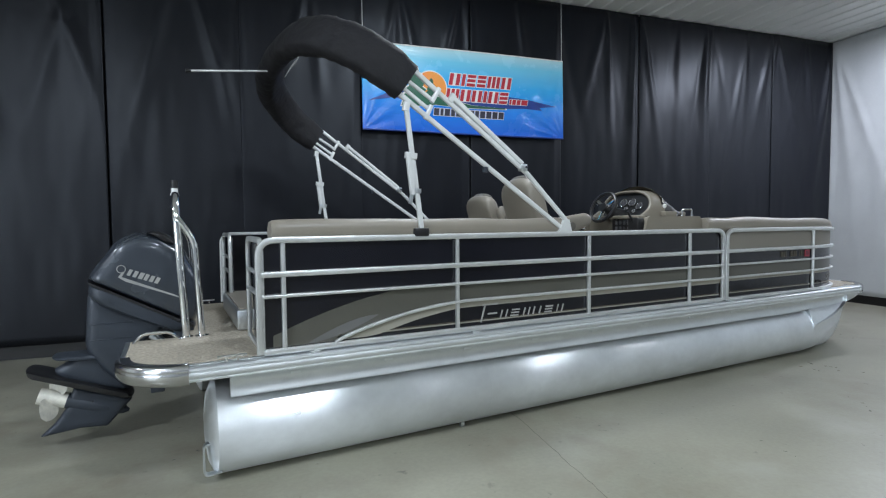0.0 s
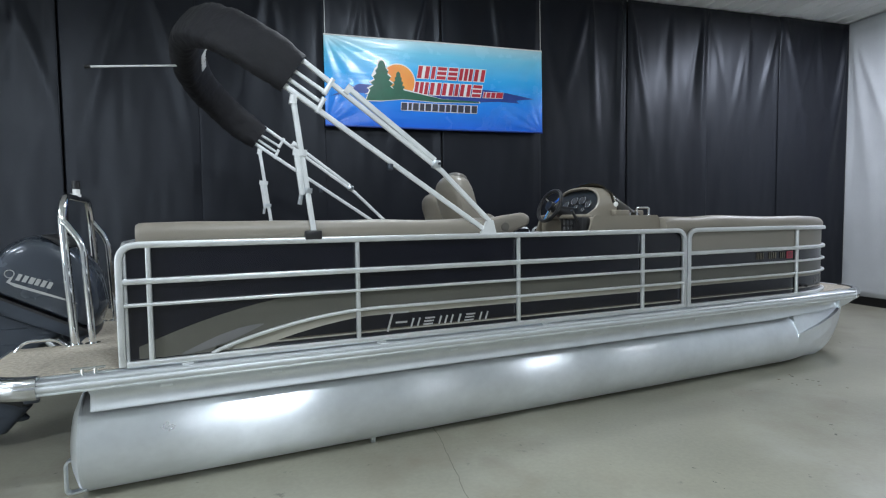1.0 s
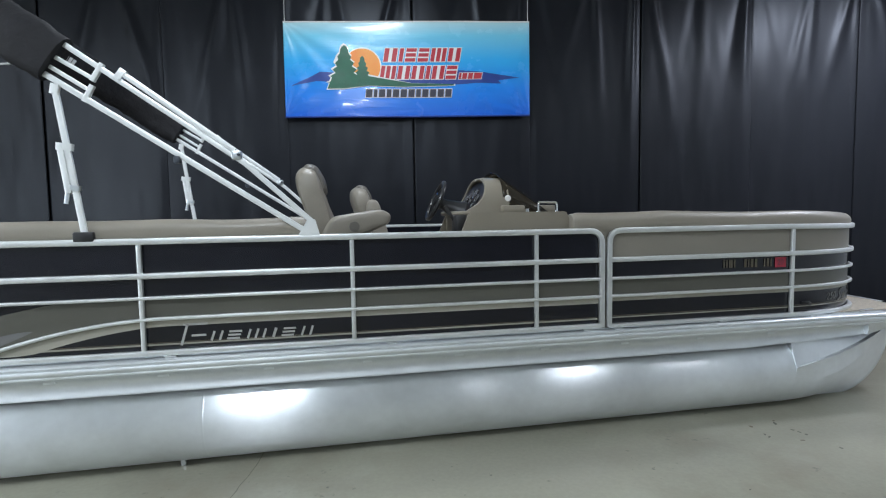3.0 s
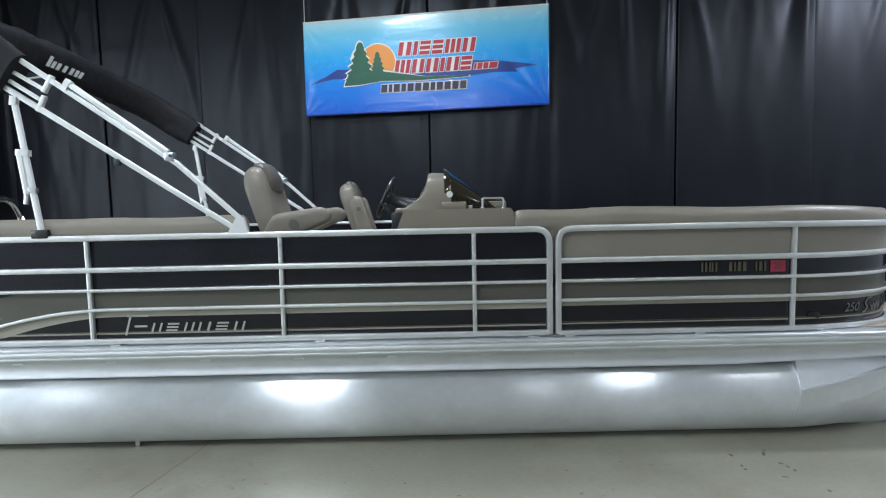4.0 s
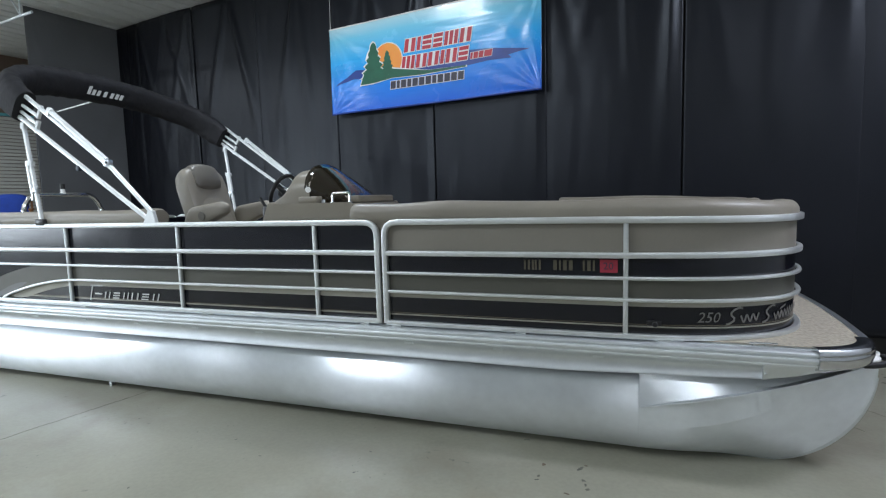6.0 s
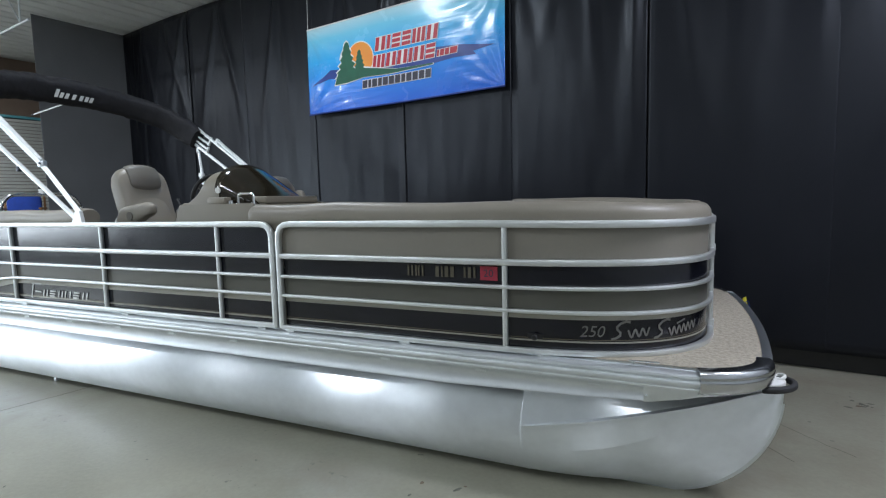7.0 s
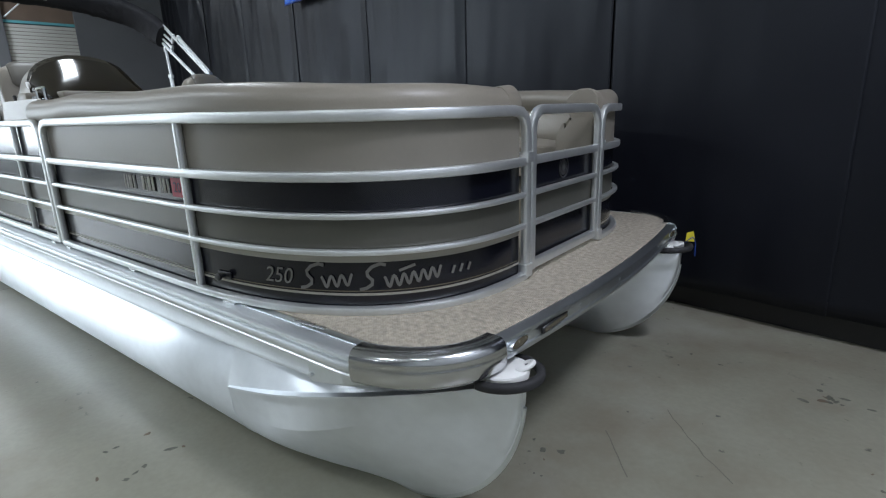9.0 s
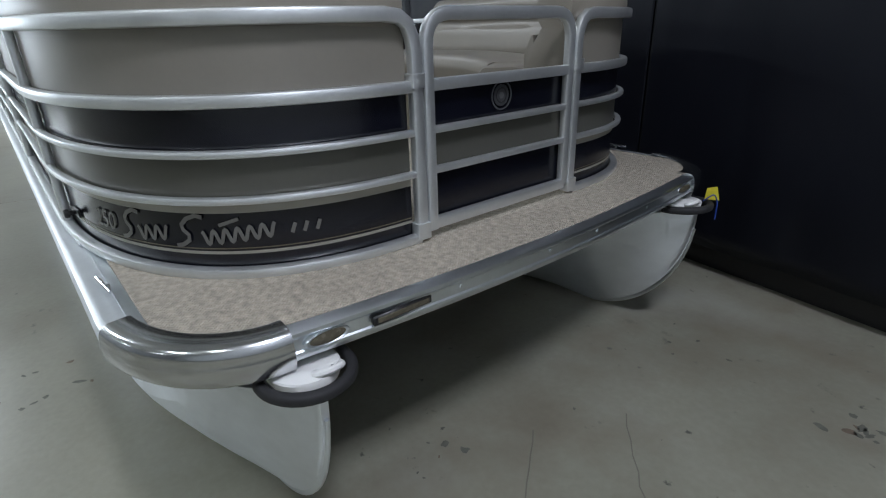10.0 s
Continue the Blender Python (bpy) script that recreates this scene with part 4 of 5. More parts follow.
def side_fence(on):
    word_side = "starboard" if not on else "port"
    f = part("fence_section", flip(run(bent([(-4.38, 0.725), (-4.38, T1), (-0.028, T1), (-0.028, 0.725)], 0.10), BIG), on), RAIL, boat, "anodised fence with black and champagne panels")
    put = lambda name, bm, mt, label="": part(name, flip(bm, on), mt, f, label)
    put("bottom_rail", run([(-4.36, B1), (-0.04, B1)], MIDR), RAIL)
    for s in (-4.05, -2.87, -1.53, -0.14):
        put("bracket", run([(s - 0.032, 0.7105), (s + 0.032, 0.7105)], slab(0.036, 0.009, 0.002)), RAIL)
    put("rail", run([(-4.365, R2), (-0.04, R2)], MIDR), RAIL)
    put("rail", run([(-4.365, R3), (-0.04, R3)], SLIM), RAIL)
    put("rail", run([(s, arch_low(s)) for s in [-3.92 + 1.05 * k / 24 for k in range(25)]] + [(-0.04, R4)], SLIM), RAIL, "slim rail that bends down towards the stern")
    for s in (-4.235, -3.02, -1.77, -0.518):
        put("post", run([(s, B1), (s, T1 - 0.01)], POST, 0.004), RAIL)
    put("panel", strip(-4.36, -0.045, B1, T1 - 0.01, 0.022), BLACK_PANEL, "gloss black painted panel")
    put("stripe", strip(-4.30, -0.045, lambda s: max(B1 + 0.005, arch_low(s) - 0.02 if s > -3.9 else 0.755), lambda s: arch_high(s) + 0.008, 0.0205, 0.002), OLIVE, "champagne painted stripe that sweeps down to the stern")
    put("highlight", strip(-4.08, -3.62, lambda s: 0.757 + 0.138 * ((s + 4.08) / 0.46) ** 1.6, lambda s: 0.765 + 0.135 * math.sin(max(0.0, (s + 4.08) / 0.46) * math.pi * 0.5), 0.0192, 0.001), GREY_PRINT, "silver shade on the stripe")
    put("stripe", strip(-3.90, -0.045, lambda s: max(0.757, arch_low(s) - 0.052 - 0.05 * max(0.0, (-3.0 - s))), lambda s: arch_low(s) - 0.012, 0.0190, 0.001), CREAM, "cream stripe under the rail")
    put("pinstripe", strip(-3.90, -0.05, 0.774, 0.785, 0.0205, 0.001), TRIM)
    put("pinstripe", strip(-3.95, -0.05, 0.7895, 0.792, 0.0205, 0.001), GOLD)
    return f


def sag(s):
    """The top rail falls slightly round the bow."""
    w = max(0.0, min(1.0, (s - 1.2) / 1.4))
    return 0.013 * w * w * (3 - 2 * w)


TB = T1 - 0.013


def bow_fence(on):
    f = part("fence_section", flip(run(bent([(0.028, 0.725), (0.028, T1)], 0.1) [:1] + [(s, z) for s, z in [(0.028, T1 - 0.10), (0.032, T1 - 0.06), (0.048, T1 - 0.025), (0.08, T1 - 0.006), (0.128, T1)]] + [(s, T1 - sag(s)) for s, _ in steps(0.2, END - 0.10, T1)] + [(END - 0.05, TB - 0.006), (END - 0.022, TB - 0.025), (END - 0.006, TB - 0.06), (END, TB - 0.10), (END, 0.725)], BIG), on), RAIL, boat, "curved anodised bow fence with taupe, black and champagne panels")
    put = lambda name, bm, mt, label="": part(name, flip(bm, on), mt, f, label)
    put("bottom_rail", run(steps(0.03, END - 0.01, B1 - 0.004), slab(0.036, 0.030, 0.008)), RAIL)
    for s in (0.10, 0.95, 1.775):
        put("bracket", run([(s - 0.032, 0.7105), (s + 0.032, 0.7105)], slab(0.036, 0.009, 0.002)), RAIL)
    for z, q in ((R2, MIDR), (R3, SLIM), (R4, SLIM)):
        put("rail", run(steps(0.03, END - 0.01, z), q), RAIL)
    put("post", run([(1.565, B1), (1.565, T1 - 0.01)], POST, 0.004), RAIL)
    put("panel", strip(0.045, END - 0.02, B1, T1 - 0.01, 0.022), BLACK_PANEL, "gloss black painted panel")
    put("stripe", strip(0.045, END - 0.02, R2 - 0.005, T1 - 0.012, 0.0205, 0.002), BEIGE, "taupe panel under the top rail")
    put("stripe", strip(0.045, END - 0.02, 0.945, 1.078, 0.0205, 0.002), OLIVE, "champagne painted stripe")
    put("stripe", strip(0.045, END - 0.02, 0.902, 0.946, 0.0200, 0.002), CREAM, "cream stripe")
    put("pinstripe", strip(0.045, END - 0.02, 0.7945, 0.7975, 0.0205, 0.001), GOLD)
    put("pinstripe", strip(0.045, END - 0.02, 0.779, 0.788, 0.0205, 0.001), TRIM)
    put("hinge", run([(END, 1.20), (END, 1.24)], slab(0.044, 0.05, 0.008)), RAIL)
    put("hinge", run([(END, 0.728), (END, 0.78)], slab(0.046, 0.052, 0.008)), RAIL)
    return f


star_fence, port_fence = side_fence(False), side_fence(True)
star_bow, port_bow = bow_fence(False), bow_fence(True)

# bow gate
GX, G0, G1 = EC + EA, EB + 0.045, WIDE - EB - 0.045
gate = part("bow_gate", sweep(bent([(GX, G0, 0.745), (GX, G0, TB + 0.002), (GX, G1, TB + 0.002), (GX, G1, 0.765)], 0.09), slab(0.03, 0.04, 0.009), (1, 0, 0)), RAIL, boat, "anodised bow gate with black panel")
for z, h in ((0.765, 0.04), (R2, 0.036), (R3, 0.022), (R4, 0.022)):
    part("rail", bar((GX, G0, z), (GX, G1, z), 0.026, h, (1, 0, 0)), RAIL, gate)
part("panel", box(GX - 0.025, GX - 0.021, G0, G1, 0.77, R2), BLACK_PANEL, gate, "gloss black gate panel", smooth=False)
part("stripe", box(GX - 0.0205, GX - 0.019, G0, G1, R4, R3), OLIVE, gate, "champagne painted stripe", smooth=False)
badge = part("badge", sweep([(GX - 0.018, MID + 0.047 * math.cos(a * math.pi / 16), 1.142 + 0.047 * math.sin(a * math.pi / 16)) for a in range(32)], ring(0.002, 0.0028, 6), (1, 0, 0), loop=True), EMBLEM, gate, "thin silver ring emblem")
part("badge_face", rod((GX - 0.021, MID, 1.142), (GX - 0.0185, MID, 1.142), 0.036, 24), EMBLEM, badge)
part("badge_ring", sweep([(GX - 0.018, MID + 0.024 * math.cos(a * math.pi / 12), 1.142 + 0.024 * math.sin(a * math.pi / 12)) for a in range(24)], ring(0.002, 0.003, 6), (1, 0, 0), loop=True), BLACK, badge)
part("badge_core", rod((GX - 0.0185, MID, 1.142), (GX - 0.0165, MID, 1.142), 0.011, 16), GREY_PRINT, badge)
for k in range(7):
    y = MID - 0.20 + 0.066 * k
    part("print_bar", prism([(0, 0), (0.030, 0), (0.036, 0.034), (0.006, 0.034)], -0.0015, (GX - 0.0195, y, 0.990), (0, 1, 0), (0, 0, 1)), EMBLEM, gate, smooth=False)

# stern gate frames across the back
for y0, y1 in ((0.03, 0.62), (WIDE - 0.62, WIDE - 0.03)):
    sg = part("stern_fence", sweep(bent([(-4.36, y0, 0.725), (-4.36, y0, T1), (-4.36, y1, T1), (-4.36, y1, 0.725)], 0.09), slab(0.03, 0.036, 0.009), (1, 0, 0)), RAIL, boat, "anodised stern fence frame")
    for z in (R2, R3, B1):
        part("rail", bar((-4.36, y0, z), (-4.36, y1, z), 0.026, 0.026, (1, 0, 0)), RAIL, sg)
    part("panel", box(-4.335, -4.331, y0, y1, B1, T1 - 0.02), BLACK_PANEL, sg, "black panel", smooth=False)

# print on the panels
def blocks(name, at, widths, h, gap, material, parent, lean=0.25, inset=0.0165):
    """Plain slanted bars in place of lettering, laid along the fence."""
    s, z = at
    for k, w in enumerate(widths):
        tall = h * (1.3 if k == 0 and len(widths) > 6 else 1)
        rings = []
        for f in (0, w / 2, w):
            quad = []
            for zz, d in ((0, 0), (1, 0), (1, 0.001), (0, 0.001)):
                p, n = along(s + f + tall * zz * lean)
                quad.append(p - n * (inset + d) + Vector((0, 0, z + tall * zz)))
            rings.append(quad)
        part(name, loft(rings), material, parent, smooth=False)
        s += w + gap


def ribbon(name, sz, wide, material, parent, inset=0.0165, label=""):
    """A painted stroke of even width along points (s, z) on the fence."""
    rings = []
    for k, (s, z) in enumerate(sz):
        (sa, za), (sb, zb) = sz[max(0, k - 1)], sz[min(len(sz) - 1, k + 1)]
        d = math.hypot(sb - sa, zb - za) or 1.0
        ns, nz = -(zb - za) / d * wide / 2, (sb - sa) / d * wide / 2
        quad = []
        for side, deep in ((1, 0), (-1, 0), (-1, 0.001), (1, 0.001)):
            p, n = along(s + ns * side)
            quad.append(p - n * (inset + deep) + Vector((0, 0, z + nz * side)))
        rings.append(quad)
    return part(name, loft(rings), material, parent, label, smooth=False)


# maker's mark: a tall bar, then groups of slanted strokes
for s0, w, kind in ((-2.815, 0.0, "stem"), (-2.755, 0.085, "hook"), (-2.655, 0.075, "pair"), (-2.55, 0.075, "tiers"), (-2.445, 0.125, "three"), (-2.285, 0.02, "one"), (-2.225, 0.075, "tiers"), (-2.115, 0.08, "pair")):
    if kind == "stem":
        ribbon("print_bar", [(s0, 0.768), (s0 + 0.04, 0.900)], 0.014, SILVER, star_fence)
        ribbon("print_bar", [(s0 + 0.015, 0.896), (s0 + 0.155, 0.896)], 0.012, SILVER, star_fence)
    elif kind == "hook":
        ribbon("print_bar", [(s0, 0.826), (s0 + w, 0.826)], 0.013, SILVER, star_fence)
    else:
        for a, b, lo, hi in STROKES[kind]:
            if hi - lo == 1:
                m = s0 + w * (a + b) / 2
                ribbon("print_bar", [(m, 0.788), (m + 0.02, 0.846)], 0.016 if kind == "one" else 0.013, SILVER, star_fence)
            else:
                m = 0.788 + 0.058 * (lo + hi) / 2
                ribbon("print_bar", [(s0 + 0.02 * lo, m), (s0 + w + 0.02 * lo, m)], 0.012, SILVER, star_fence)
for s0, widths in ((0.968, (0.012, 0.012, 0.012)), (1.035, (0.012, 0.012)), (1.148, (0.022, 0.010, 0.022, 0.022)), (1.322, (0.012, 0.020, 0.012))):
    blocks("print_bar", (s0, 1.108), widths, 0.062, 0.013, DULL_GOLD, star_bow, 0.0)
part("sticker", strip(1.42, 1.520, 1.099, 1.176, 0.0165, 0.001), STICKER, star_bow, "red year sticker")


def on_fence(s0, z0, inset):
    def bend(co):
        p, n = along(s0 + co.x)
        return p - n * (inset - co.z) + Vector((0, 0, z0 + co.y))
    return bend


letters("20", 0.06, DARK_PRINT, "writing", star_bow, None, 0.0005, 0, "", on_fence(1.438, 1.118, 0.0155))
letters("250", 0.085, MARK, "writing", star_bow, None, 0.0005, 0.25, "silver model number", on_fence(1.955, 0.815, 0.0175))
# model mark: two long swooping strokes, each trailed by a low wavy line
for s0 in (2.115, 2.345):
    ribbon("swoosh", [(s0 + 0.004, 0.803), (s0 + 0.028, 0.808), (s0 + 0.050, 0.822), (s0 + 0.052, 0.838), (s0 + 0.036, 0.853), (s0 + 0.034, 0.868), (s0 + 0.052, 0.886), (s0 + 0.082, 0.897), (s0 + 0.104, 0.892)], 0.0125, MARK, star_bow, label="silver brush stroke")
for s0, s1, n in ((2.205, 2.325, 3), (2.44, 2.655, 6)):
    ribbon("wave", [(s0 + (s1 - s0) * k / (10 * n), 0.829 + 0.020 * math.cos(2 * math.pi * k / 10) + 0.010 * (s1 - s0) * k / n) for k in range(10 * n + 1)], 0.0105, MARK, star_bow, label="low silver wavy line")
ribbon("print_bar", [(2.495, 0.868), (2.555, 0.886)], 0.010, MARK, star_bow)
for s0 in (2.70, 2.735, 2.772):
    ribbon("print_bar", [(s0, 0.833), (s0 + 0.012, 0.862)], 0.011, MARK, star_bow)
# quarter-turn latch on the lower panel
latch = part("latch", run([(1.685, 0.806), (1.695, 0.806), (1.755, 0.806), (1.765, 0.806)], slab(0.006, 0.030, 0.003), 0.017), BLACK, star_bow, "small dark quarter-turn latch")
p, n = along(1.725)
p = p + Vector((0, 0, 0.806))
part("knob", loft([[p - n * d + Vector((r * math.cos(2 * math.pi * i / 16) * -n.y, r * math.cos(2 * math.pi * i / 16) * n.x, r * math.sin(2 * math.pi * i / 16))) for i in range(16)] for d, r in ((0.018, 0.008), (-0.004, 0.008), (-0.006, 0.015), (-0.016, 0.016), (-0.021, 0.012), (-0.022, 0.003))]), BLACK, latch, "dark round knob")


# ---- seats ----
BACK_SECT = round_outline([(-0.035, 1.12), (-0.035, 1.40), (-0.008, 1.44), (-0.008, 1.50), (-0.045, 1.54), (-0.13, 1.537), (-0.18, 1.49), (-0.168, 1.43),
                           (-0.14, 1.40), (-0.19, 1.34), (-0.235, 1.25), (-0.225, 1.15), (-0.15, 1.10)], 0.032)
SEAT_SECT = round_outline([(-0.18, 1.00), (-0.18, 1.225), (-0.40, 1.25), (-0.62, 1.24), (-0.66, 1.19), (-0.64, 1.02)], 0.04)
BASE_SECT = round_outline([(-0.05, DECK + 0.004), (-0.05, 1.0), (-0.58, 1.0), (-0.55, DECK + 0.004)], 0.015)


def follow(ss, sect, wave=0.0, shrink=None):
    rings = []
    n = len(ss)
    for k, s in enumerate(ss):
        p, nrm = along(s)
        f = 1.0
        if k in (0, n - 1):
            f = 0.93
        elif k in (1, n - 2):
            f = 0.985
        cx = sum(a for a, _ in sect) / len(sect)
        cz = sum(b for _, b in sect) / len(sect)
        w = wave * noise.noise(Vector((s * 2.1, 0.3, 1.7)))
        rings.append([p + nrm * (cx + (a - cx) * f) + Vector((0, 0, cz + (b - cz) * f + ((w - 0.012 * max(0.0, s - 0.5) - 0.018 * max(0.0, s - 1.7)) if b > cz else 0))) for a, b in sect])
    return loft(rings)


def bench(name, s0, s1, on, label, cuts=(), inner=None):
    y = 0.3 if not on else WIDE - 0.3
    t = thing(name, ((s0 + min(s1, 2.0)) / 2, y, DECK), label, "bench seat", "boat lounges")
    n = max(6, int((s1 - s0) / 0.06))
    deep = inner or s1
    part("base", flip(follow([s0 + 0.03 + (deep - s0 - 0.06) * k / n for k in range(n + 1)], BASE_SECT), on), CONSOLE, t, "tan moulded seat base")
    marks = [s0, *cuts, s1]
    for a, b in zip(marks, marks[1:]):
        m = max(6, int((b - a) / 0.05))
        part("backrest", flip(follow([a + 0.004, a + 0.02] + [a + 0.05 + (b - a - 0.1) * k / m for k in range(m + 1)] + [b - 0.02, b - 0.004], BACK_SECT, 0.012), on), VINYL, t, "taupe vinyl rolled backrest")
        e = min(b, deep)
        if e - a > 0.2:
            part("seat_cushion", flip(follow([a + 0.01, a + 0.03] + [a + 0.06 + (e - a - 0.12) * k / m for k in range(m + 1)] + [e - 0.03, e - 0.01], SEAT_SECT, 0.01), on), VINYL, t, "taupe vinyl seat cushion")
    if s1 > 2.5:
        p, nrm = along(s1)
        cx, cz = -0.11, 1.33
        part("end_panel", flip(loft([[p + nrm * (cx + (a - cx) * f) + Vector((0, d, cz + (b - cz) * f - (0.048 if b > cz else 0))) for a, b in BACK_SECT] for d, f in ((-0.05, 0.98), (0.025, 1.02), (0.034, 0.99), (0.036, 0.9))]), on), VINYL, t, "rounded end panel of the backrest")
    return t


bench("bow_lounge", -0.24, END - 0.06, False, "taupe vinyl bow lounge with a rolled backrest along the fence", (), 2.2)
bench("bow_lounge", 0.9, END + 0.0, True, "taupe vinyl bow lounge along the far fence", (), END - 0.12)
bench("stern_lounge", -4.30, -2.02, False, "taupe vinyl stern lounge with a rolled backrest along the fence", ())

def captain_chair(place, turn, kx=1.0, kz=1.0, raised=False):
    t = thing("captain_chair", place, "taupe vinyl captain's chair with a dark headrest on a pedestal", "chair", "captain's chairs")
    out = []

    def put(name, bm, mt, label=""):
        for v in bm.verts:
            v.co = (v.co.x * kx, v.co.y * kx, v.co.z * kz)
        ob = part(name, bm, mt)
        ob.parent = t
        if label:
            ob["label"] = label
        return ob

    put("pedestal", loft([[(r * math.cos(a * math.pi / 10), r * math.sin(a * math.pi / 10), z) for a in range(20)] for z, r in ((0.004, 0.17), (0.02, 0.17), (0.04, 0.06), (0.30, 0.05), (0.34, 0.12), (0.36, 0.12))]), SATIN, "aluminium pedestal")
    put("seat", soft_box(-0.24, 0.27, -0.26, 0.26, 0.36, 0.52, 0.06, 4), VINYL)
    back = round_outline([(-0.12, 0.46), (-0.20, 0.52), (-0.385, 1.06), (-0.385, 1.15), (-0.33, 1.20), (-0.24, 1.19), (-0.20, 1.12), (-0.03, 0.58), (-0.04, 0.48)], 0.05)
    put("backrest", pillow(back, 0.255, 0.22, (-0.2, 0.83), 8), VINYL, "taupe vinyl shell backrest")
    head = round_outline([(-0.30, 1.02), (-0.345, 1.17), (-0.30, 1.225), (-0.22, 1.21), (-0.155, 1.10), (-0.14, 1.0), (-0.19, 0.965)], 0.04)
    put("headrest", pillow(head, 0.165, 0.3, (-0.24, 1.1), 6), VINYL_DARK, "darker stitched headrest cushion")
    put("lumbar", pillow(round_outline([(-0.10, 0.56), (-0.235, 0.94), (-0.15, 0.95), (-0.02, 0.64), (-0.03, 0.56)], 0.04), 0.18, 0.3, (-0.12, 0.74), 6), VINYL)
    for sy in (-1, 1):
        arm = round_outline([(-0.20, 0.70), (-0.12, 0.83), (0.02, 0.85), (0.26, 0.88), (0.33, 0.84), (0.32, 0.78), (0.12, 0.70), (-0.06, 0.62), (-0.16, 0.62)], 0.05)
        if raised:
            arm = round_outline([(-0.17, 0.60), (-0.255, 0.98), (-0.22, 1.06), (-0.13, 1.05), (-0.10, 0.98), (0.0, 0.64), (-0.05, 0.58)], 0.05)
        a = put("armrest", pillow(arm, 0.05, 0.3, (-0.13, 0.82) if raised else (0.06, 0.77), 5, sy * 0.305), VINYL, "padded armrest")
        d = part("arm_disc", rod(((-0.16 if raised else 0.05) * kx, sy * 0.352 * kx, (0.92 if raised else 0.76) * kz), ((-0.16 if raised else 0.05) * kx, sy * 0.362 * kx, (0.92 if raised else 0.76) * kz), 0.02 if raised else 0.035, 16), VINYL_DARK)
        d.parent = a
    t.rotation_euler = (0, 0, radians(turn))
    return t


captain_chair((-1.79, 0.565, DECK + 0.006), 0, 0.92, 0.985)
captain_chair((-1.385, 1.92, DECK + 0.006), 4, 0.90, 0.92, True)

# ---- helm ----
helm = thing("helm_console", (-0.64, 0.45, DECK + 0.006), "tan moulded helm console with gauges, black steering wheel and smoked windscreen", "helm console")
H0, H1 = 0.10, 0.86
part("cabinet", soft_box(-0.98, -0.235, H0, H1, DECK + 0.006, 1.545, 0.035, 3), CONSOLE, helm)
cheek = round_outline([(-1.04, 1.38), (-0.97, 1.553), (-0.26, 1.553), (-0.235, 1.50), (-0.235, 1.38)], 0.02)
for y in (H0 - 0.012, H1 - 0.01):
    part("side_panel", prism(cheek, 0.022, (0, y + 0.022, 0), (1, 0, 0), (0, 0, 1)), CONSOLE, helm)
# hooded dash: a thick arched brow round a recessed gauge panel
PODC, LEAN = Vector((-0.955, 0.49, 1.552)), 0.52


def brow(a, r):
    c, q = math.cos(a), max(0.0, math.sin(a))
    return 0.49 - 0.325 * r * math.copysign(abs(c) ** 0.75, c), 0.262 * r * q ** 0.62


rows = []
for k in range(29):
    row = []
    for back, r in ((None, 0.98), (0.03, 1.0), (0.0, 0.985), (-0.006, 0.95), (0.0, 0.91), (0.05, 0.885), (0.10, 0.88)):
        y, h = brow(math.pi * k / 28, r)
        row.append((-0.655 if back is None else -0.99 + 0.19 * (1 - math.exp(-h / 0.075)) + back, y, PODC.z + h))
    rows.append(row)
pod_ob = part("dash_pod", loft(rows), CONSOLE, helm, "tan moulded dash pod with a thick arched brow")
tilt = Vector((LEAN, 0, 1)).normalized()
face_line = [(brow(math.pi * k / 20, 0.90)[0] - 0.49, brow(math.pi * k / 20, 0.90)[1] * 1.12) for k in range(21)]
face = part("dash_face", prism(face_line, 0.012, PODC + Vector((0.055, 0, 0)), (0, 1, 0), tilt), BLACK, pod_ob, "dark gauge panel")
nrm = Vector((-1, 0, LEAN)).normalized()
for y, h, r in ((0.30, 0.11, 0.034), (0.40, 0.15, 0.040), (0.51, 0.15, 0.040), (0.61, 0.11, 0.034), (0.455, 0.085, 0.018), (0.345, 0.055, 0.016)):
    c = PODC + Vector((0.055, y - 0.49, 0)) + tilt * h
    g = part("gauge", sweep([c + nrm * 0.014 + Vector((0, 1, 0)) * r * math.cos(i * math.pi / 10) + tilt * r * math.sin(i * math.pi / 10) for i in range(20)], ring(0.004, 0.003, 6), nrm, loop=True), CHROME, face, "round gauge with chrome rim")
    part("gauge_face", rod(c, c + nrm * 0.016, r * 0.9, 18), CLOCK, face)
    part("needle", bar(c + nrm * 0.018 - tilt * r * 0.2, c + nrm * 0.018 + tilt * r * 0.7 + Vector((0, r * 0.3, 0)), 0.002, 0.004, nrm), GREY_PRINT, face)
part("dash_lip", soft_box(-1.035, -0.93, H0 + 0.06, H1 - 0.07, 1.530, 1.565, 0.015, 3), CONSOLE, helm)
board = part("switch_panel", soft_box(-1.005, -0.972, 0.16, 0.50, 1.385, 1.525, 0.008, 2), BLACK, helm, "black switch panel")
for k in range(4):
    for z in (1.415, 1.475):
        part("switch", soft_box(-1.014, -1.003, 0.28 + 0.05 * k, 0.308 + 0.05 * k, z, z + 0.042, 0.004, 1), EMBLEM if (k + int(z * 100)) % 3 else GREY_PRINT, board)
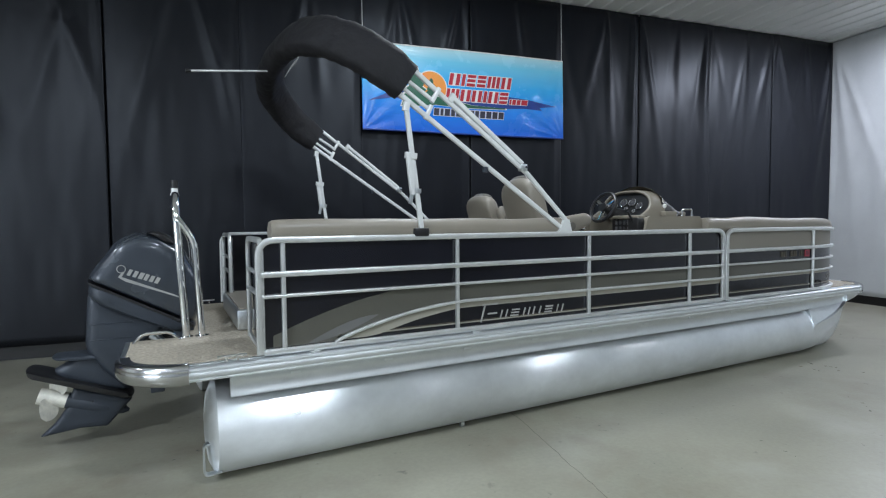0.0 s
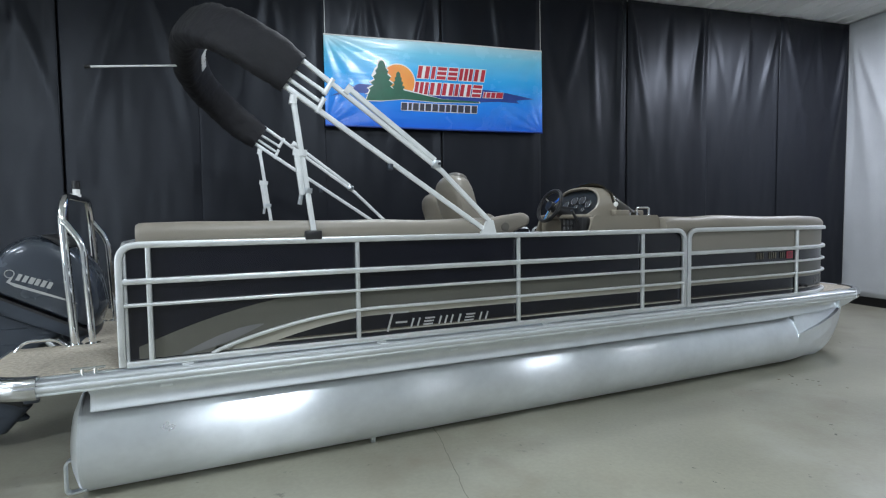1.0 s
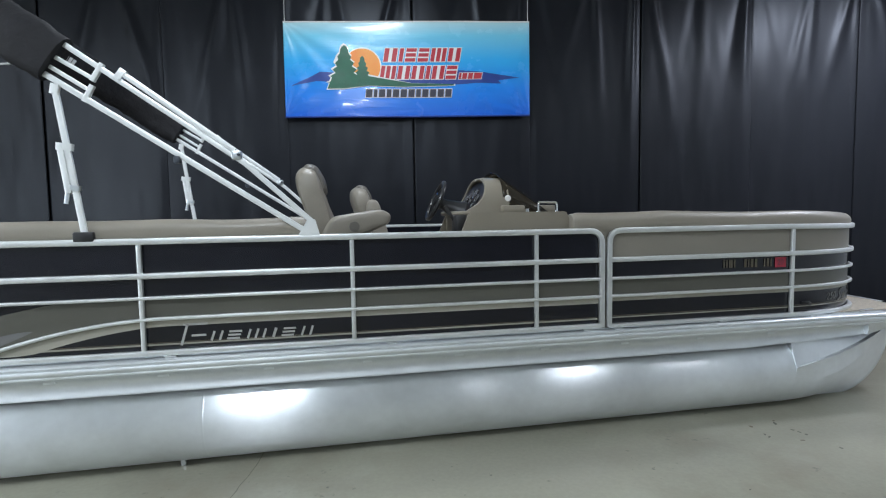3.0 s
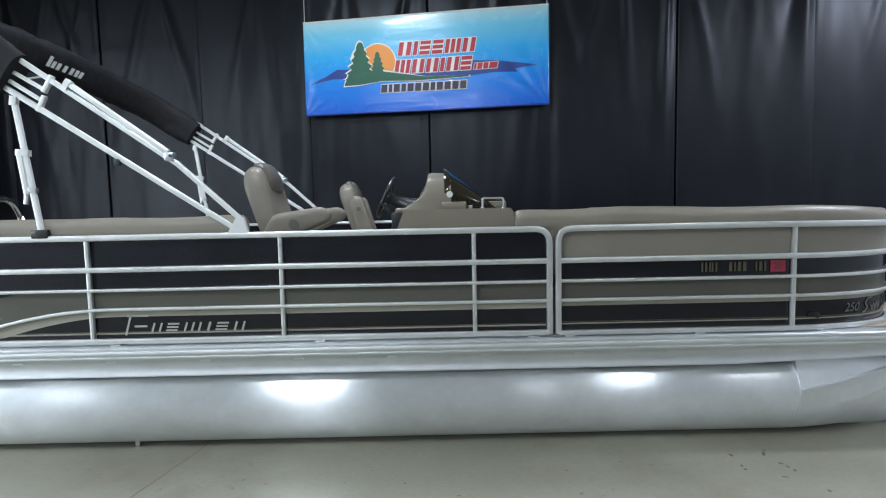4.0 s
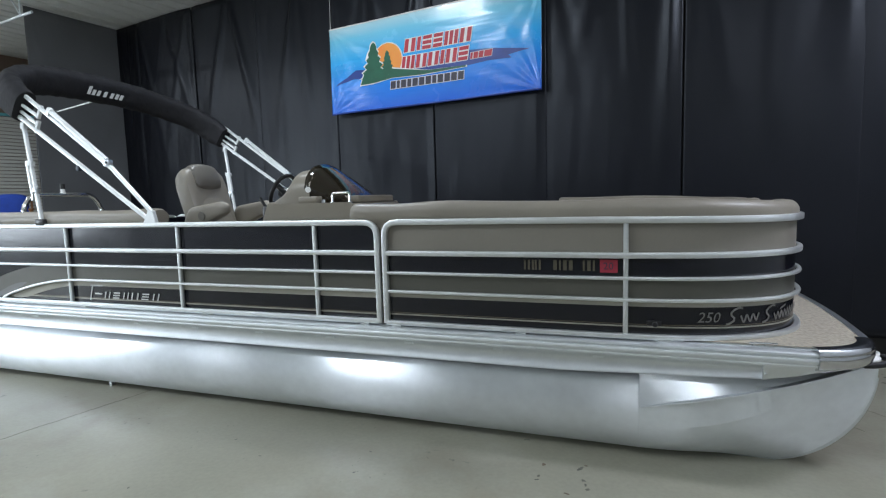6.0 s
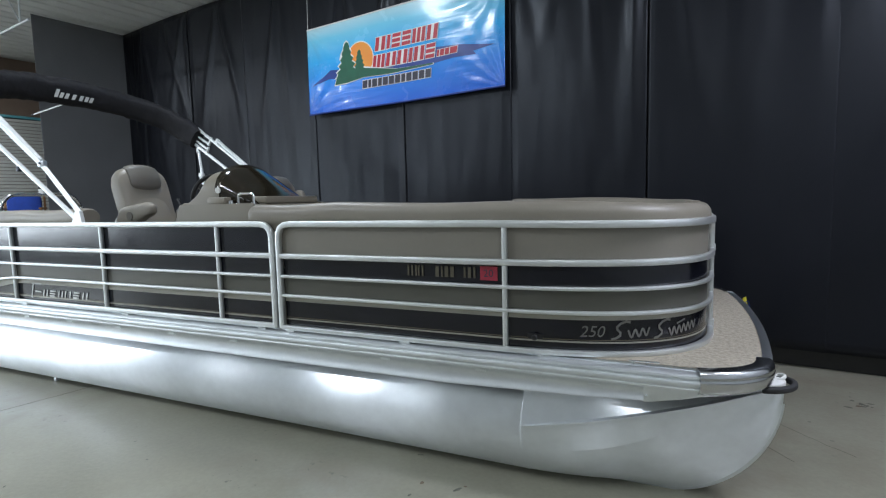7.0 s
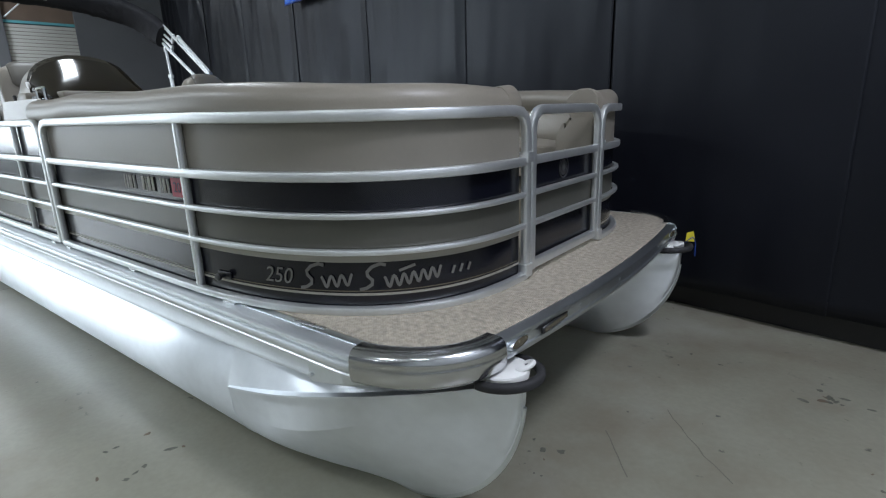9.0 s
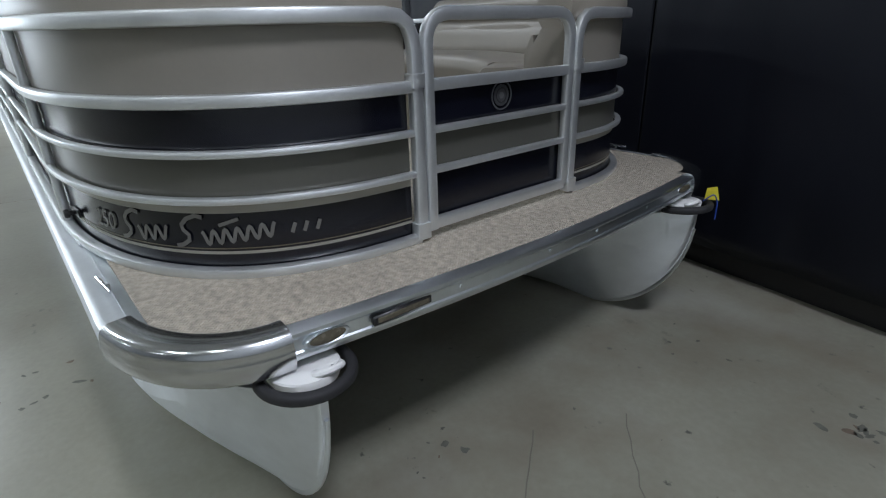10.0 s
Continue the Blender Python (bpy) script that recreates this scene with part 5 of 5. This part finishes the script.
# steering wheel
wc, wn = Vector((-1.125, 0.50, 1.645)), Vector((-0.91, 0, 0.415))
wx, wy = Vector((0, 1, 0)), wn.cross(Vector((0, 1, 0)))
wheel = part("steering_wheel", sweep([wc + wx * 0.148 * math.cos(a * math.pi / 16) + wy * 0.148 * math.sin(a * math.pi / 16) for a in range(32)], ring(0.017, 0.017, 8), wn, loop=True), BLACK, helm, "black padded steering wheel with chrome spokes")
for a in (90, 210, 330):
    e = wc + wx * 0.143 * math.cos(radians(a)) + wy * 0.143 * math.sin(radians(a))
    part("spoke", bar(wc - wn * 0.02, e, 0.010, 0.045, wn), CHROME, wheel)
part("hub", rod(wc - wn * 0.05, wc + wn * 0.015, 0.045, 18), BLACK, wheel)
part("steering_column", loft([[wc - wn * d + wx * r * math.cos(i * math.pi / 8) + wy * r * math.sin(i * math.pi / 8) for i in range(16)] for d, r in ((0.03, 0.035), (0.08, 0.045), (0.17, 0.07), (0.22, 0.09))]), BLACK, helm)
thr = part("throttle", soft_box(-1.06, -0.97, 0.13, 0.26, 1.40, 1.54, 0.02, 2), BLACK, helm, "black throttle box with lever")
part("lever", rod((-1.05, 0.2, 1.50), (-1.12, 0.2, 1.60), 0.012, 8), BLACK, thr)
# smoked cowl and windscreen behind the dash
cowl = []
for k in range(15):
    a = math.pi * k / 14
    row = []
    for j in range(9):
        w = j / 8
        x = -0.70 + 0.36 * w
        h = 0.305 * (1 - w) ** 0.8
        row.append((x, 0.50 - (0.33 - 0.03 * w) * math.cos(a), 1.55 + h * math.sin(a) ** 0.55))
    cowl.append(row)
ob = part("windscreen_cowl", loft(cowl, caps=False, closed=False), SMOKE, helm, "dark smoked acrylic cowl over the dash")
ob.modifiers.new("thick", "SOLIDIFY").thickness = 0.005
part("round_badge", rod((-0.665, 0.178, 1.652), (-0.665, 0.166, 1.650), 0.021, 18), WHITE, helm, "white round badge")
part("ledge", soft_box(-0.72, -0.555, H0 + 0.015, 0.235, 1.548, 1.60, 0.012, 2), CONSOLE, helm)
part("ledge", soft_box(-0.72, -0.275, 0.236, H1 - 0.03, 1.548, 1.60, 0.012, 2), CONSOLE, helm)
part("grab_rail", sweep(bent([(-0.447, 0.15, 1.55), (-0.447, 0.15, 1.62), (-0.306, 0.15, 1.62), (-0.306, 0.15, 1.55)], 0.02), ring(0.009, 0.009, 8), (0, 1, 0)), CHROME, helm, "small chrome grab rail")
for x in (-0.447, -0.306):
    part("rail_foot", rod((x, 0.15, 1.546), (x, 0.15, 1.556), 0.018, 12), CHROME, helm)
part("cup_holder", rod((-0.53, 0.16, 1.545), (-0.53, 0.16, 1.575), 0.02, 14), CHROME, helm)
part("door", soft_box(-0.90, -0.32, H0 - 0.006, H0 + 0.01, 0.80, 1.34, 0.006, 1), CONSOLE, helm)

# ---- folded canopy ----
can = thing("bimini_top", (-2.04, MID, T1 + 0.02), "folded sun canopy in a black canvas boot on white tube arms", "canopy")
UP = Vector((-0.82, 0, 0.572))
BOOT = Vector((-3.40, 0, 2.455))
rings = []
NB = 112
for k in range(NB + 1):
    a = math.pi * k / NB
    e = 2 / 2.5
    c, s = math.cos(a), math.sin(a)
    y = MID - 0.035 - (MID - 0.05) * math.copysign(abs(c) ** e, c)
    d = 0.76 * abs(s) ** e
    p = BOOT + UP * d + Vector((0, y, -0.017 * y))
    rings.append(p)
sect = []
for i in range(28):
    g = 2 * math.pi * i / 28
    sect.append((0.146 * math.copysign(abs(math.cos(g)) ** 0.72, math.cos(g)), 0.088 * math.copysign(abs(math.sin(g)) ** 0.72, math.sin(g))))
cross_n = Vector((0.572, 0, 0.82))
pts, rows = rings, []
for i, p in enumerate(pts):
    t = (pts[min(i + 1, NB)] - pts[max(i - 1, 0)]).normalized()
    nv = (cross_n - t * cross_n.dot(t)).normalized()
    sv = t.cross(nv)
    end = min(i, NB - i)
    f = 0.90 + 0.10 * min(1, end / 5)
    ring_pts = []
    for a, b in sect:
        w = 1 + 0.10 * noise.noise(Vector((p.x * 4, p.y * 4, a * 9))) + 0.06 * noise.noise(Vector((p.x * 11, p.y * 13, b * 20))) + 0.055 * noise.noise(Vector((i * 0.9, a * 9, b * 9)))
        ring_pts.append(p + nv * a * f * w + sv * b * f * w)
    rows.append(ring_pts)
boot = part("boot", loft(rows), CANVAS, can, "black canvas boot around the rolled canopy")
# maker's print on the boot, as plain blocks
for k in range(7):
    i = 52.2 + k * 1.22
    j = int(i)
    p = pts[j].lerp(pts[j + 1], i - j)
    t = (pts[j + 1] - pts[j]).normalized()
    nv = (cross_n - t * cross_n.dot(t)).normalized()
    f = Vector((0.72, -0.55, -0.38))
    f = (f - t * f.dot(t)).normalized()
    upv = t.cross(f)
    if upv.z < 0:
        upv = -upv
    c = p + f * 0.126
    part("print_bar", prism([(-0.022, -0.030), (0.012, -0.030), (0.022, 0.03 + 0.03 * (k == 0)), (-0.012, 0.03 + 0.03 * (k == 0))], 0.006, c, t, upv), PALE_PRINT, boot, smooth=False)
light_pole = part("light_pole", rod((-4.10, MID - 0.05, 2.75), (-4.662, MID - 0.07, 2.677), 0.008, 10), WHITE_TUBE, can, "white rear support pole")
part("pole_tip", rod((-4.662, MID - 0.07, 2.677), (-4.70, MID - 0.071, 2.672), 0.013, 10), BLACK, light_pole)
for y, s, dz in ((0.0, 1, 0.0), (WIDE - 0.07, -1, -0.02)):
    old = set(can.children)
    Y = lambda d: y + s * d
    arm = part("upper_arm", bar((-2.015, Y(0), 1.515), (-2.41, Y(0.0), 1.885), 0.028, 0.032), WHITE_TUBE, can, "white square tube arm")
    part("arm_tube", bar((-2.40, Y(0), 1.875), (-3.40, Y(0), 2.578), 0.026, 0.032), WHITE_TUBE, arm)
    part("arm_sleeve", bar((-2.455, Y(-0.004), 1.950), (-3.06, Y(-0.004), 2.393), 0.034, 0.034), WHITE_TUBE, arm)
    part("sleeve_cap", bar((-3.045, Y(-0.004), 2.370), (-3.075, Y(-0.004), 2.392), 0.040, 0.066), WHITE_TUBE, arm)
    part("lock", soft_box(-2.475, -2.415, y - 0.026, y + 0.026, 1.895, 1.950, 0.010, 2), SATIN, arm, "grey lock clip")
    part("lock_pin", rod((-2.43, y - 0.034, 1.925), (-2.43, y + 0.034, 1.925), 0.010, 10), MOTOR_LOW, arm)
    part("finger", bar((-3.205, Y(0), 2.352), (-3.45, Y(0), 2.500), 0.022, 0.024), WHITE_TUBE, arm)
    part("link", bar((-3.155, Y(0), 2.440), (-3.215, Y(0), 2.340), 0.028, 0.030), WHITE_TUBE, arm)
    low = part("lower_arm", bar((-2.06, Y(0.005), 1.458), (-3.46, Y(0.005), 2.376), 0.026, 0.034), WHITE_TUBE, can, "white square tube arm")
    part("clip", soft_box(-2.80, -2.762, y - 0.018, y + 0.018, 1.872, 1.916, 0.008, 2), MOTOR_LOW, low)
    part("finger", bar((-3.245, Y(0.005), 2.296), (-3.465, Y(0.005), 2.440), 0.022, 0.024), WHITE_TUBE, low)
    part("link", bar((-3.215, Y(0.005), 2.318), (-3.262, Y(0.005), 2.222), 0.028, 0.030), WHITE_TUBE, low)
    part("foot_plate", prism(round_outline([(-2.105, 1.418), (-1.965, 1.418), (-1.995, 1.528), (-2.04, 1.528)], 0.01), 0.03, (0, y + 0.015, 0), (1, 0, 0), (0, 0, 1)), WHITE_TUBE, can, "white mounting bracket")
    st = part("strut", bar((-3.302, Y(0), 1.47), (-3.408, Y(0), 2.30), 0.024, 0.034), WHITE_TUBE, can, "white upright strut with a folded brace")
    part("brace", bar((-3.398, Y(-0.004), 1.975), (-3.366, Y(-0.004), 1.70), 0.03, 0.036), WHITE_TUBE, st)
    part("pivot_block", bar((-3.412, Y(0), 2.262), (-3.402, Y(0), 2.318), 0.034, 0.046), WHITE_TUBE, st)
    part("band", bar((-3.378, Y(0), 1.945), (-3.374, Y(0), 1.985), 0.036, 0.086), WHITE_TUBE, st)
    part("band", bar((-3.346, Y(0), 1.715), (-3.343, Y(0), 1.745), 0.036, 0.078), SATIN, st)
    part("brace_end", bar((-3.37, Y(0), 1.72), (-3.385, Y(0), 1.64), 0.02, 0.026), SATIN, st)
    part("strut_foot", soft_box(-3.36, -3.25, y - 0.022, y + 0.022, 1.416, 1.475, 0.01, 2), BLACK, st, "black strut foot")
    for ob in set(can.children) - old:
        ob.location.z += dz

# ---- tow bar ----
tow = thing("tow_bar", (-4.77, MID, DECK), "polished steel tube tow bar arched over the stern deck", "tow bar")
for x0, top in ((-4.775, True),):
    part("arch", sweep(bent([(-4.76, 0.79, DECK), (-4.80, 0.79, 1.58), (-4.80, 0.90, 1.725), (-4.80, WIDE - 0.90, 1.725), (-4.80, WIDE - 0.79, 1.58), (-4.76, WIDE - 0.79, DECK)], 0.12), ring(0.026, 0.026, 14), [(1, 0, 0)] * 32), CHROME, tow)
for y in (0.79, WIDE - 0.79):
    part("brace", sweep(bent([(-4.795, y, 1.56), (-4.69, y, 1.40), (-4.66, y, DECK)], 0.08), ring(0.022, 0.022, 12), (0, 1, 0)), CHROME, tow)
    for x in (-4.76, -4.66):
        part("flange", rod((x, y, DECK + 0.002), (x, y, DECK + 0.014), 0.045, 16), CHROME, tow)
part("tow_knob", loft([[(-4.80 + r * math.cos(a * math.pi / 8), MID + r * math.sin(a * math.pi / 8), z) for a in range(16)] for z, r in ((1.735, 0.03), (1.75, 0.03), (1.755, 0.024), (1.79, 0.024))]), WHITE, tow, "white rope knob")
part("knob_cap", rod((-4.80, MID, 1.79), (-4.80, MID, 1.85), 0.026, 14), BLACK, tow, "black cap of the knob")

for y in (0.80, WIDE - 0.80):
    tagged(part("grab_bar", sweep(bent([(-5.08, y - 0.03, DECK), (-5.03, y - 0.03, DECK + 0.06), (-4.86, y - 0.03, DECK + 0.06), (-4.80, y - 0.03, DECK)], 0.04), ring(0.011, 0.011, 8), (0, 1, 0)), CHROME, boat, "low steel grab bar"))
step_box = part("stern_step", soft_box(-4.42, -4.10, MID - 0.40, MID + 0.75, DECK + 0.004, DECK + 0.16, 0.02, 2), SATIN, boat, "low aluminium step by the stern gate")
part("step_pad", soft_box(-4.40, -4.12, MID - 0.38, MID + 0.73, DECK + 0.158, DECK + 0.17, 0.005, 1), BEIGE, step_box)

# ---- outboard motor ----
MY = MID - 0.02
mot = thing("outboard_motor", (-4.85, MY, 0.62), "blue-grey outboard motor tilted up at the stern", "outboard motor")
cowl_side = round_outline([(-5.367, 1.13), (-5.345, 1.185), (-5.185, 1.405), (-5.06, 1.462), (-4.92, 1.445), (-4.76, 1.34), (-4.65, 1.14), (-4.62, 0.94), (-4.69, 0.755)], 0.05, 5)
upper = part("cowling", pillow(cowl_side, 0.235, 0.17, (-5.0, 1.14), 9, MY), MOTOR, mot, "glossy blue-grey cowling")
band = round_outline([(-5.366, 1.132), (-5.360, 1.112), (-4.69, 0.735), (-4.685, 0.758)], 0.005, 2)
part("seam", pillow(band, 0.228, 0.05, (-5.0, 0.94), 6, MY), BLACK, mot, "black cowling seam")
lower = round_outline([(-5.362, 1.112), (-5.372, 1.03), (-5.30, 0.95), (-5.05, 0.82), (-4.80, 0.70), (-4.70, 0.735)], 0.03, 4)
part("lower_cowling", pillow(lower, 0.222, 0.17, (-5.0, 0.92), 8, MY), MOTOR_LOW, mot)
leg = round_outline([(-5.375, 1.04), (-5.402, 0.66), (-5.375, 0.58), (-5.28, 0.44), (-5.17, 0.32), (-5.12, 0.33), (-5.10, 0.52), (-5.04, 0.64), (-4.90, 0.73), (-4.84, 0.80), (-5.0, 0.86)], 0.04, 4)
part("midsection", pillow(leg, 0.135, 0.22, (-5.2, 0.72), 7, MY), MOTOR_LOW, mot)
part("splash_plate", pillow(round_outline([(-5.60, 0.600), (-5.58, 0.582), (-5.36, 0.560), (-5.28, 0.575), (-5.36, 0.600)], 0.008, 2), 0.12, 0.18, (-5.45, 0.58), 5, MY), MOTOR_LOW, mot, "small splash plate")
part("scoop", pillow(round_outline([(-5.0, 1.462), (-4.95, 1.44), (-4.86, 1.37), (-4.80, 1.37), (-4.84, 1.43), (-4.93, 1.468)], 0.015), 0.20, 0.2, (-4.9, 1.42), 6, MY), BLACK, upper, "dark air inlet")
leg_low = round_outline([(-5.42, 0.60), (-5.60, 0.50), (-5.56, 0.44), (-5.20, 0.30), (-5.13, 0.30), (-5.16, 0.42), (-5.12, 0.56), (-5.20, 0.62)], 0.03, 3)
part("gearcase_neck", pillow(leg_low, 0.075, 0.2, (-5.33, 0.45), 6, MY), MOTOR_LOW, mot)
plate = round_outline([(-5.745, 0.535), (-5.735, 0.490), (-5.13, 0.245), (-5.11, 0.262), (-5.13, 0.290), (-5.35, 0.382)], 0.010, 2)
part("cavitation_plate", pillow(plate, 0.145, 0.10, (-5.40, 0.39), 5, MY), BLACK, mot, "dark cavitation plate")
fin = round_outline([(-5.48, 0.365), (-5.14, 0.235), (-5.125, 0.225), (-5.285, 0.045), (-5.45, 0.060), (-5.69, 0.036), (-5.60, 0.120), (-5.535, 0.215)], 0.015, 3)
part("gearcase", pillow(fin, 0.050, 0.12, (-5.36, 0.20), 6, MY), MOTOR_LOW, mot)
part("gearcase_groove", pillow(round_outline([(-5.40, 0.20), (-5.37, 0.26), (-5.355, 0.26), (-5.385, 0.20)], 0.004, 2), 0.0525, 0.1, (-5.38, 0.23), 3, MY), BLACK, mot)
for z in (0.70, 0.81):
    part("leg_rib", soft_box(-5.36, -5.10, MY - 0.139, MY - 0.130, z, z + 0.008, 0.003, 1), MOTOR_LOW, mot)
# torpedo of the gearcase along the tilted shaft
ax = Vector((-0.93, 0, 0.33)).normalized()
s0 = Vector((-5.150, MY, 0.135))
rows = []
for d, r in ((0.0, 0.010), (0.03, 0.030), (0.08, 0.045), (0.2, 0.060), (0.32, 0.060), (0.40, 0.055)):
    c = s0 + ax * d
    sx, sy = Vector((0, 1, 0)), ax.cross(Vector((0, 1, 0)))
    rows.append([c + sx * r * math.cos(2 * math.pi * i / 18) + sy * r * math.sin(2 * math.pi * i / 18) for i in range(18)])
part("torpedo", loft(rows), MOTOR_LOW, mot)
PROP = shader("weathered_cream_metal", (0.74, 0.72, 0.64), 0.45, 0.1, 0.2, 18.0)
prop = part("propeller", rod(s0 + ax * 0.40, s0 + ax * 0.57, 0.056, 16), PROP, mot, "pale three-bladed propeller")
pc = s0 + ax * 0.48
for b in range(3):
    a0 = b * 2 * math.pi / 3 + 0.5
    rows = []
    for k in range(6):
        r = 0.045 + 0.148 * k / 5
        w = 0.062 + 0.045 * math.sin(math.pi * min(1, k / 5 + 0.12))
        if k == 5:
            w *= 0.55
        ring_pts = []
        for q, th in ((-1, 0), (0, 0.006), (1, 0), (0, -0.006)):
            g = a0 + q * w / r * 0.42
            d = Vector((0, 1, 0)) * math.cos(g) + ax.cross(Vector((0, 1, 0))) * math.sin(g)
            ring_pts.append(pc + d * r + ax * (q * w * 0.55 + th))
        rows.append(ring_pts)
    part("blade", loft(rows), PROP, prop)
part("clamp_bracket", soft_box(-4.84, -4.70, MY - 0.16, MY + 0.16, 0.42, 0.80, 0.02, 2), MOTOR_LOW, mot, "transom clamp bracket")
part("tilt_arm", rod((-4.80, MY - 0.1, 0.48), (-5.08, MY - 0.1, 0.80), 0.022, 10), SATIN, mot)
part("tilt_arm", rod((-4.80, MY + 0.1, 0.48), (-5.08, MY + 0.1, 0.80), 0.022, 10), SATIN, mot)
part("transom", soft_box(-4.72, -4.66, MY - 0.28, MY + 0.28, 0.40, DECK - 0.01, 0.01, 1), SATIN, boat, "aluminium motor transom")
step_arm = part("ladder_bracket", soft_box(-4.98, -4.90, 0.50, 0.53, 0.44, DECK - 0.07, 0.008, 2), MOTOR_LOW, boat, "dark folded ladder bracket under the swim deck")
part("bracket_arm", bar((-4.98, 0.515, 0.47), (-4.78, 0.515, 0.60), 0.022, 0.03, (0, 1, 0)), MOTOR_LOW, step_arm)
# print on the cowling, plain blocks in the maker's place
dx, dz = Vector((0.93, 0, -0.36)).normalized(), Vector((0.36, 0, 0.93)).normalized()
p0 = Vector((-5.128, MY - 0.2385, 1.165))
ec = p0 + Vector((-0.022, 0.002, 0.040))
part("round_emblem", sweep([ec + Vector((0.026 * math.cos(a * math.pi / 10), 0, 0.026 * math.sin(a * math.pi / 10))) for a in range(20)], ring(0.004, 0.003, 6), (0, 1, 0), loop=True), SILVER, upper)
for k, w in enumerate((0.032, 0.034, 0.038, 0.034, 0.034, 0.034)):
    part("print_bar", prism([(0.0, 0), (w - 0.010, 0), (w - 0.004, 0.046), (0.006, 0.046)], -0.008, p0 + dx * (0.008 + 0.036 * k), dx, dz), SILVER, upper, smooth=False)
part("accent_line", prism([(-0.035, -0.030), (-0.020, 0.015), (-0.008, 0.015), (-0.014, -0.022), (0.34, -0.040), (0.40, -0.052), (0.02, -0.045)], -0.008, p0 + Vector((0, 0.003, 0)), dx, dz), SILVER, upper, "silver accent line", smooth=False)

# ---- small things ----
tag = thing("tie_tag", (2.92, WIDE - TY - 0.06, 0.612), "yellow tag tied to the bow eye with a blue string", "tag")
part("tag_leaf", prism([(-0.02, 0), (0.05, -0.01), (0.03, 0.055), (-0.015, 0.05)], 0.0015, (2.925, WIDE - TY + 0.05, 0.625), Vector((0.6, 0.8, 0)), (0, 0, 1)), YELLOW, tag, smooth=False)
part("string", sweep(bent([(2.915, WIDE - TY + 0.02, 0.62), (2.955, WIDE - TY + 0.03, 0.66), (2.965, WIDE - TY + 0.05, 0.62), (2.970, WIDE - TY + 0.04, 0.54)], 0.02), ring(0.003, 0.003, 5), (0.3, 1, 0.2)), NAVY, tag)

# canvas chair and a table in the further room
seat_at = room(-9.6, 1.52, FLOOR)


def under(ob, t):
    ob.parent = t
    return ob


def canvas_chair(at):
    t = thing("tall_chair", at, "tall blue canvas chair with varnished wooden arms", "chair")
    put = lambda n, b, m: under(part(n, b, m), t)
    put("seat", soft_box(-0.26, 0.28, -0.26, 0.26, 1.26, 1.33, 0.02, 2), BLUE_CLOTH)
    put("backrest", pillow(round_outline([(-0.30, 1.36), (-0.36, 1.88), (-0.30, 1.92), (-0.20, 1.88), (-0.18, 1.38)], 0.04), 0.27, 0.2, (-0.27, 1.62), 6), BLUE_CLOTH)
    for y in (-0.31, 0.31):
        put("arm", soft_box(-0.32, 0.30, y - 0.035, y + 0.035, 1.60, 1.635, 0.012, 2), WOOD)
        put("arm_post", bar((0.24, y, 1.25), (0.27, y, 1.61), 0.035, 0.05), WOOD)
        put("leg", bar((-0.26, y, 0.0), (0.24, y, 1.28), 0.03, 0.045), WOOD)
        put("leg", bar((0.28, y, 0.0), (-0.24, y, 1.28), 0.03, 0.045), WOOD)
        put("back_post", bar((-0.28, y, 1.25), (-0.33, y, 1.85), 0.035, 0.045), WOOD)
    put("foot_rest", bar((0.20, -0.31, 0.35), (0.20, 0.31, 0.35), 0.03, 0.03, (1, 0, 0)), WOOD)
    t.rotation_euler = (0, 0, radians(-35))
    return t


canvas_chair(seat_at + Vector((0, 0, 0.0)))
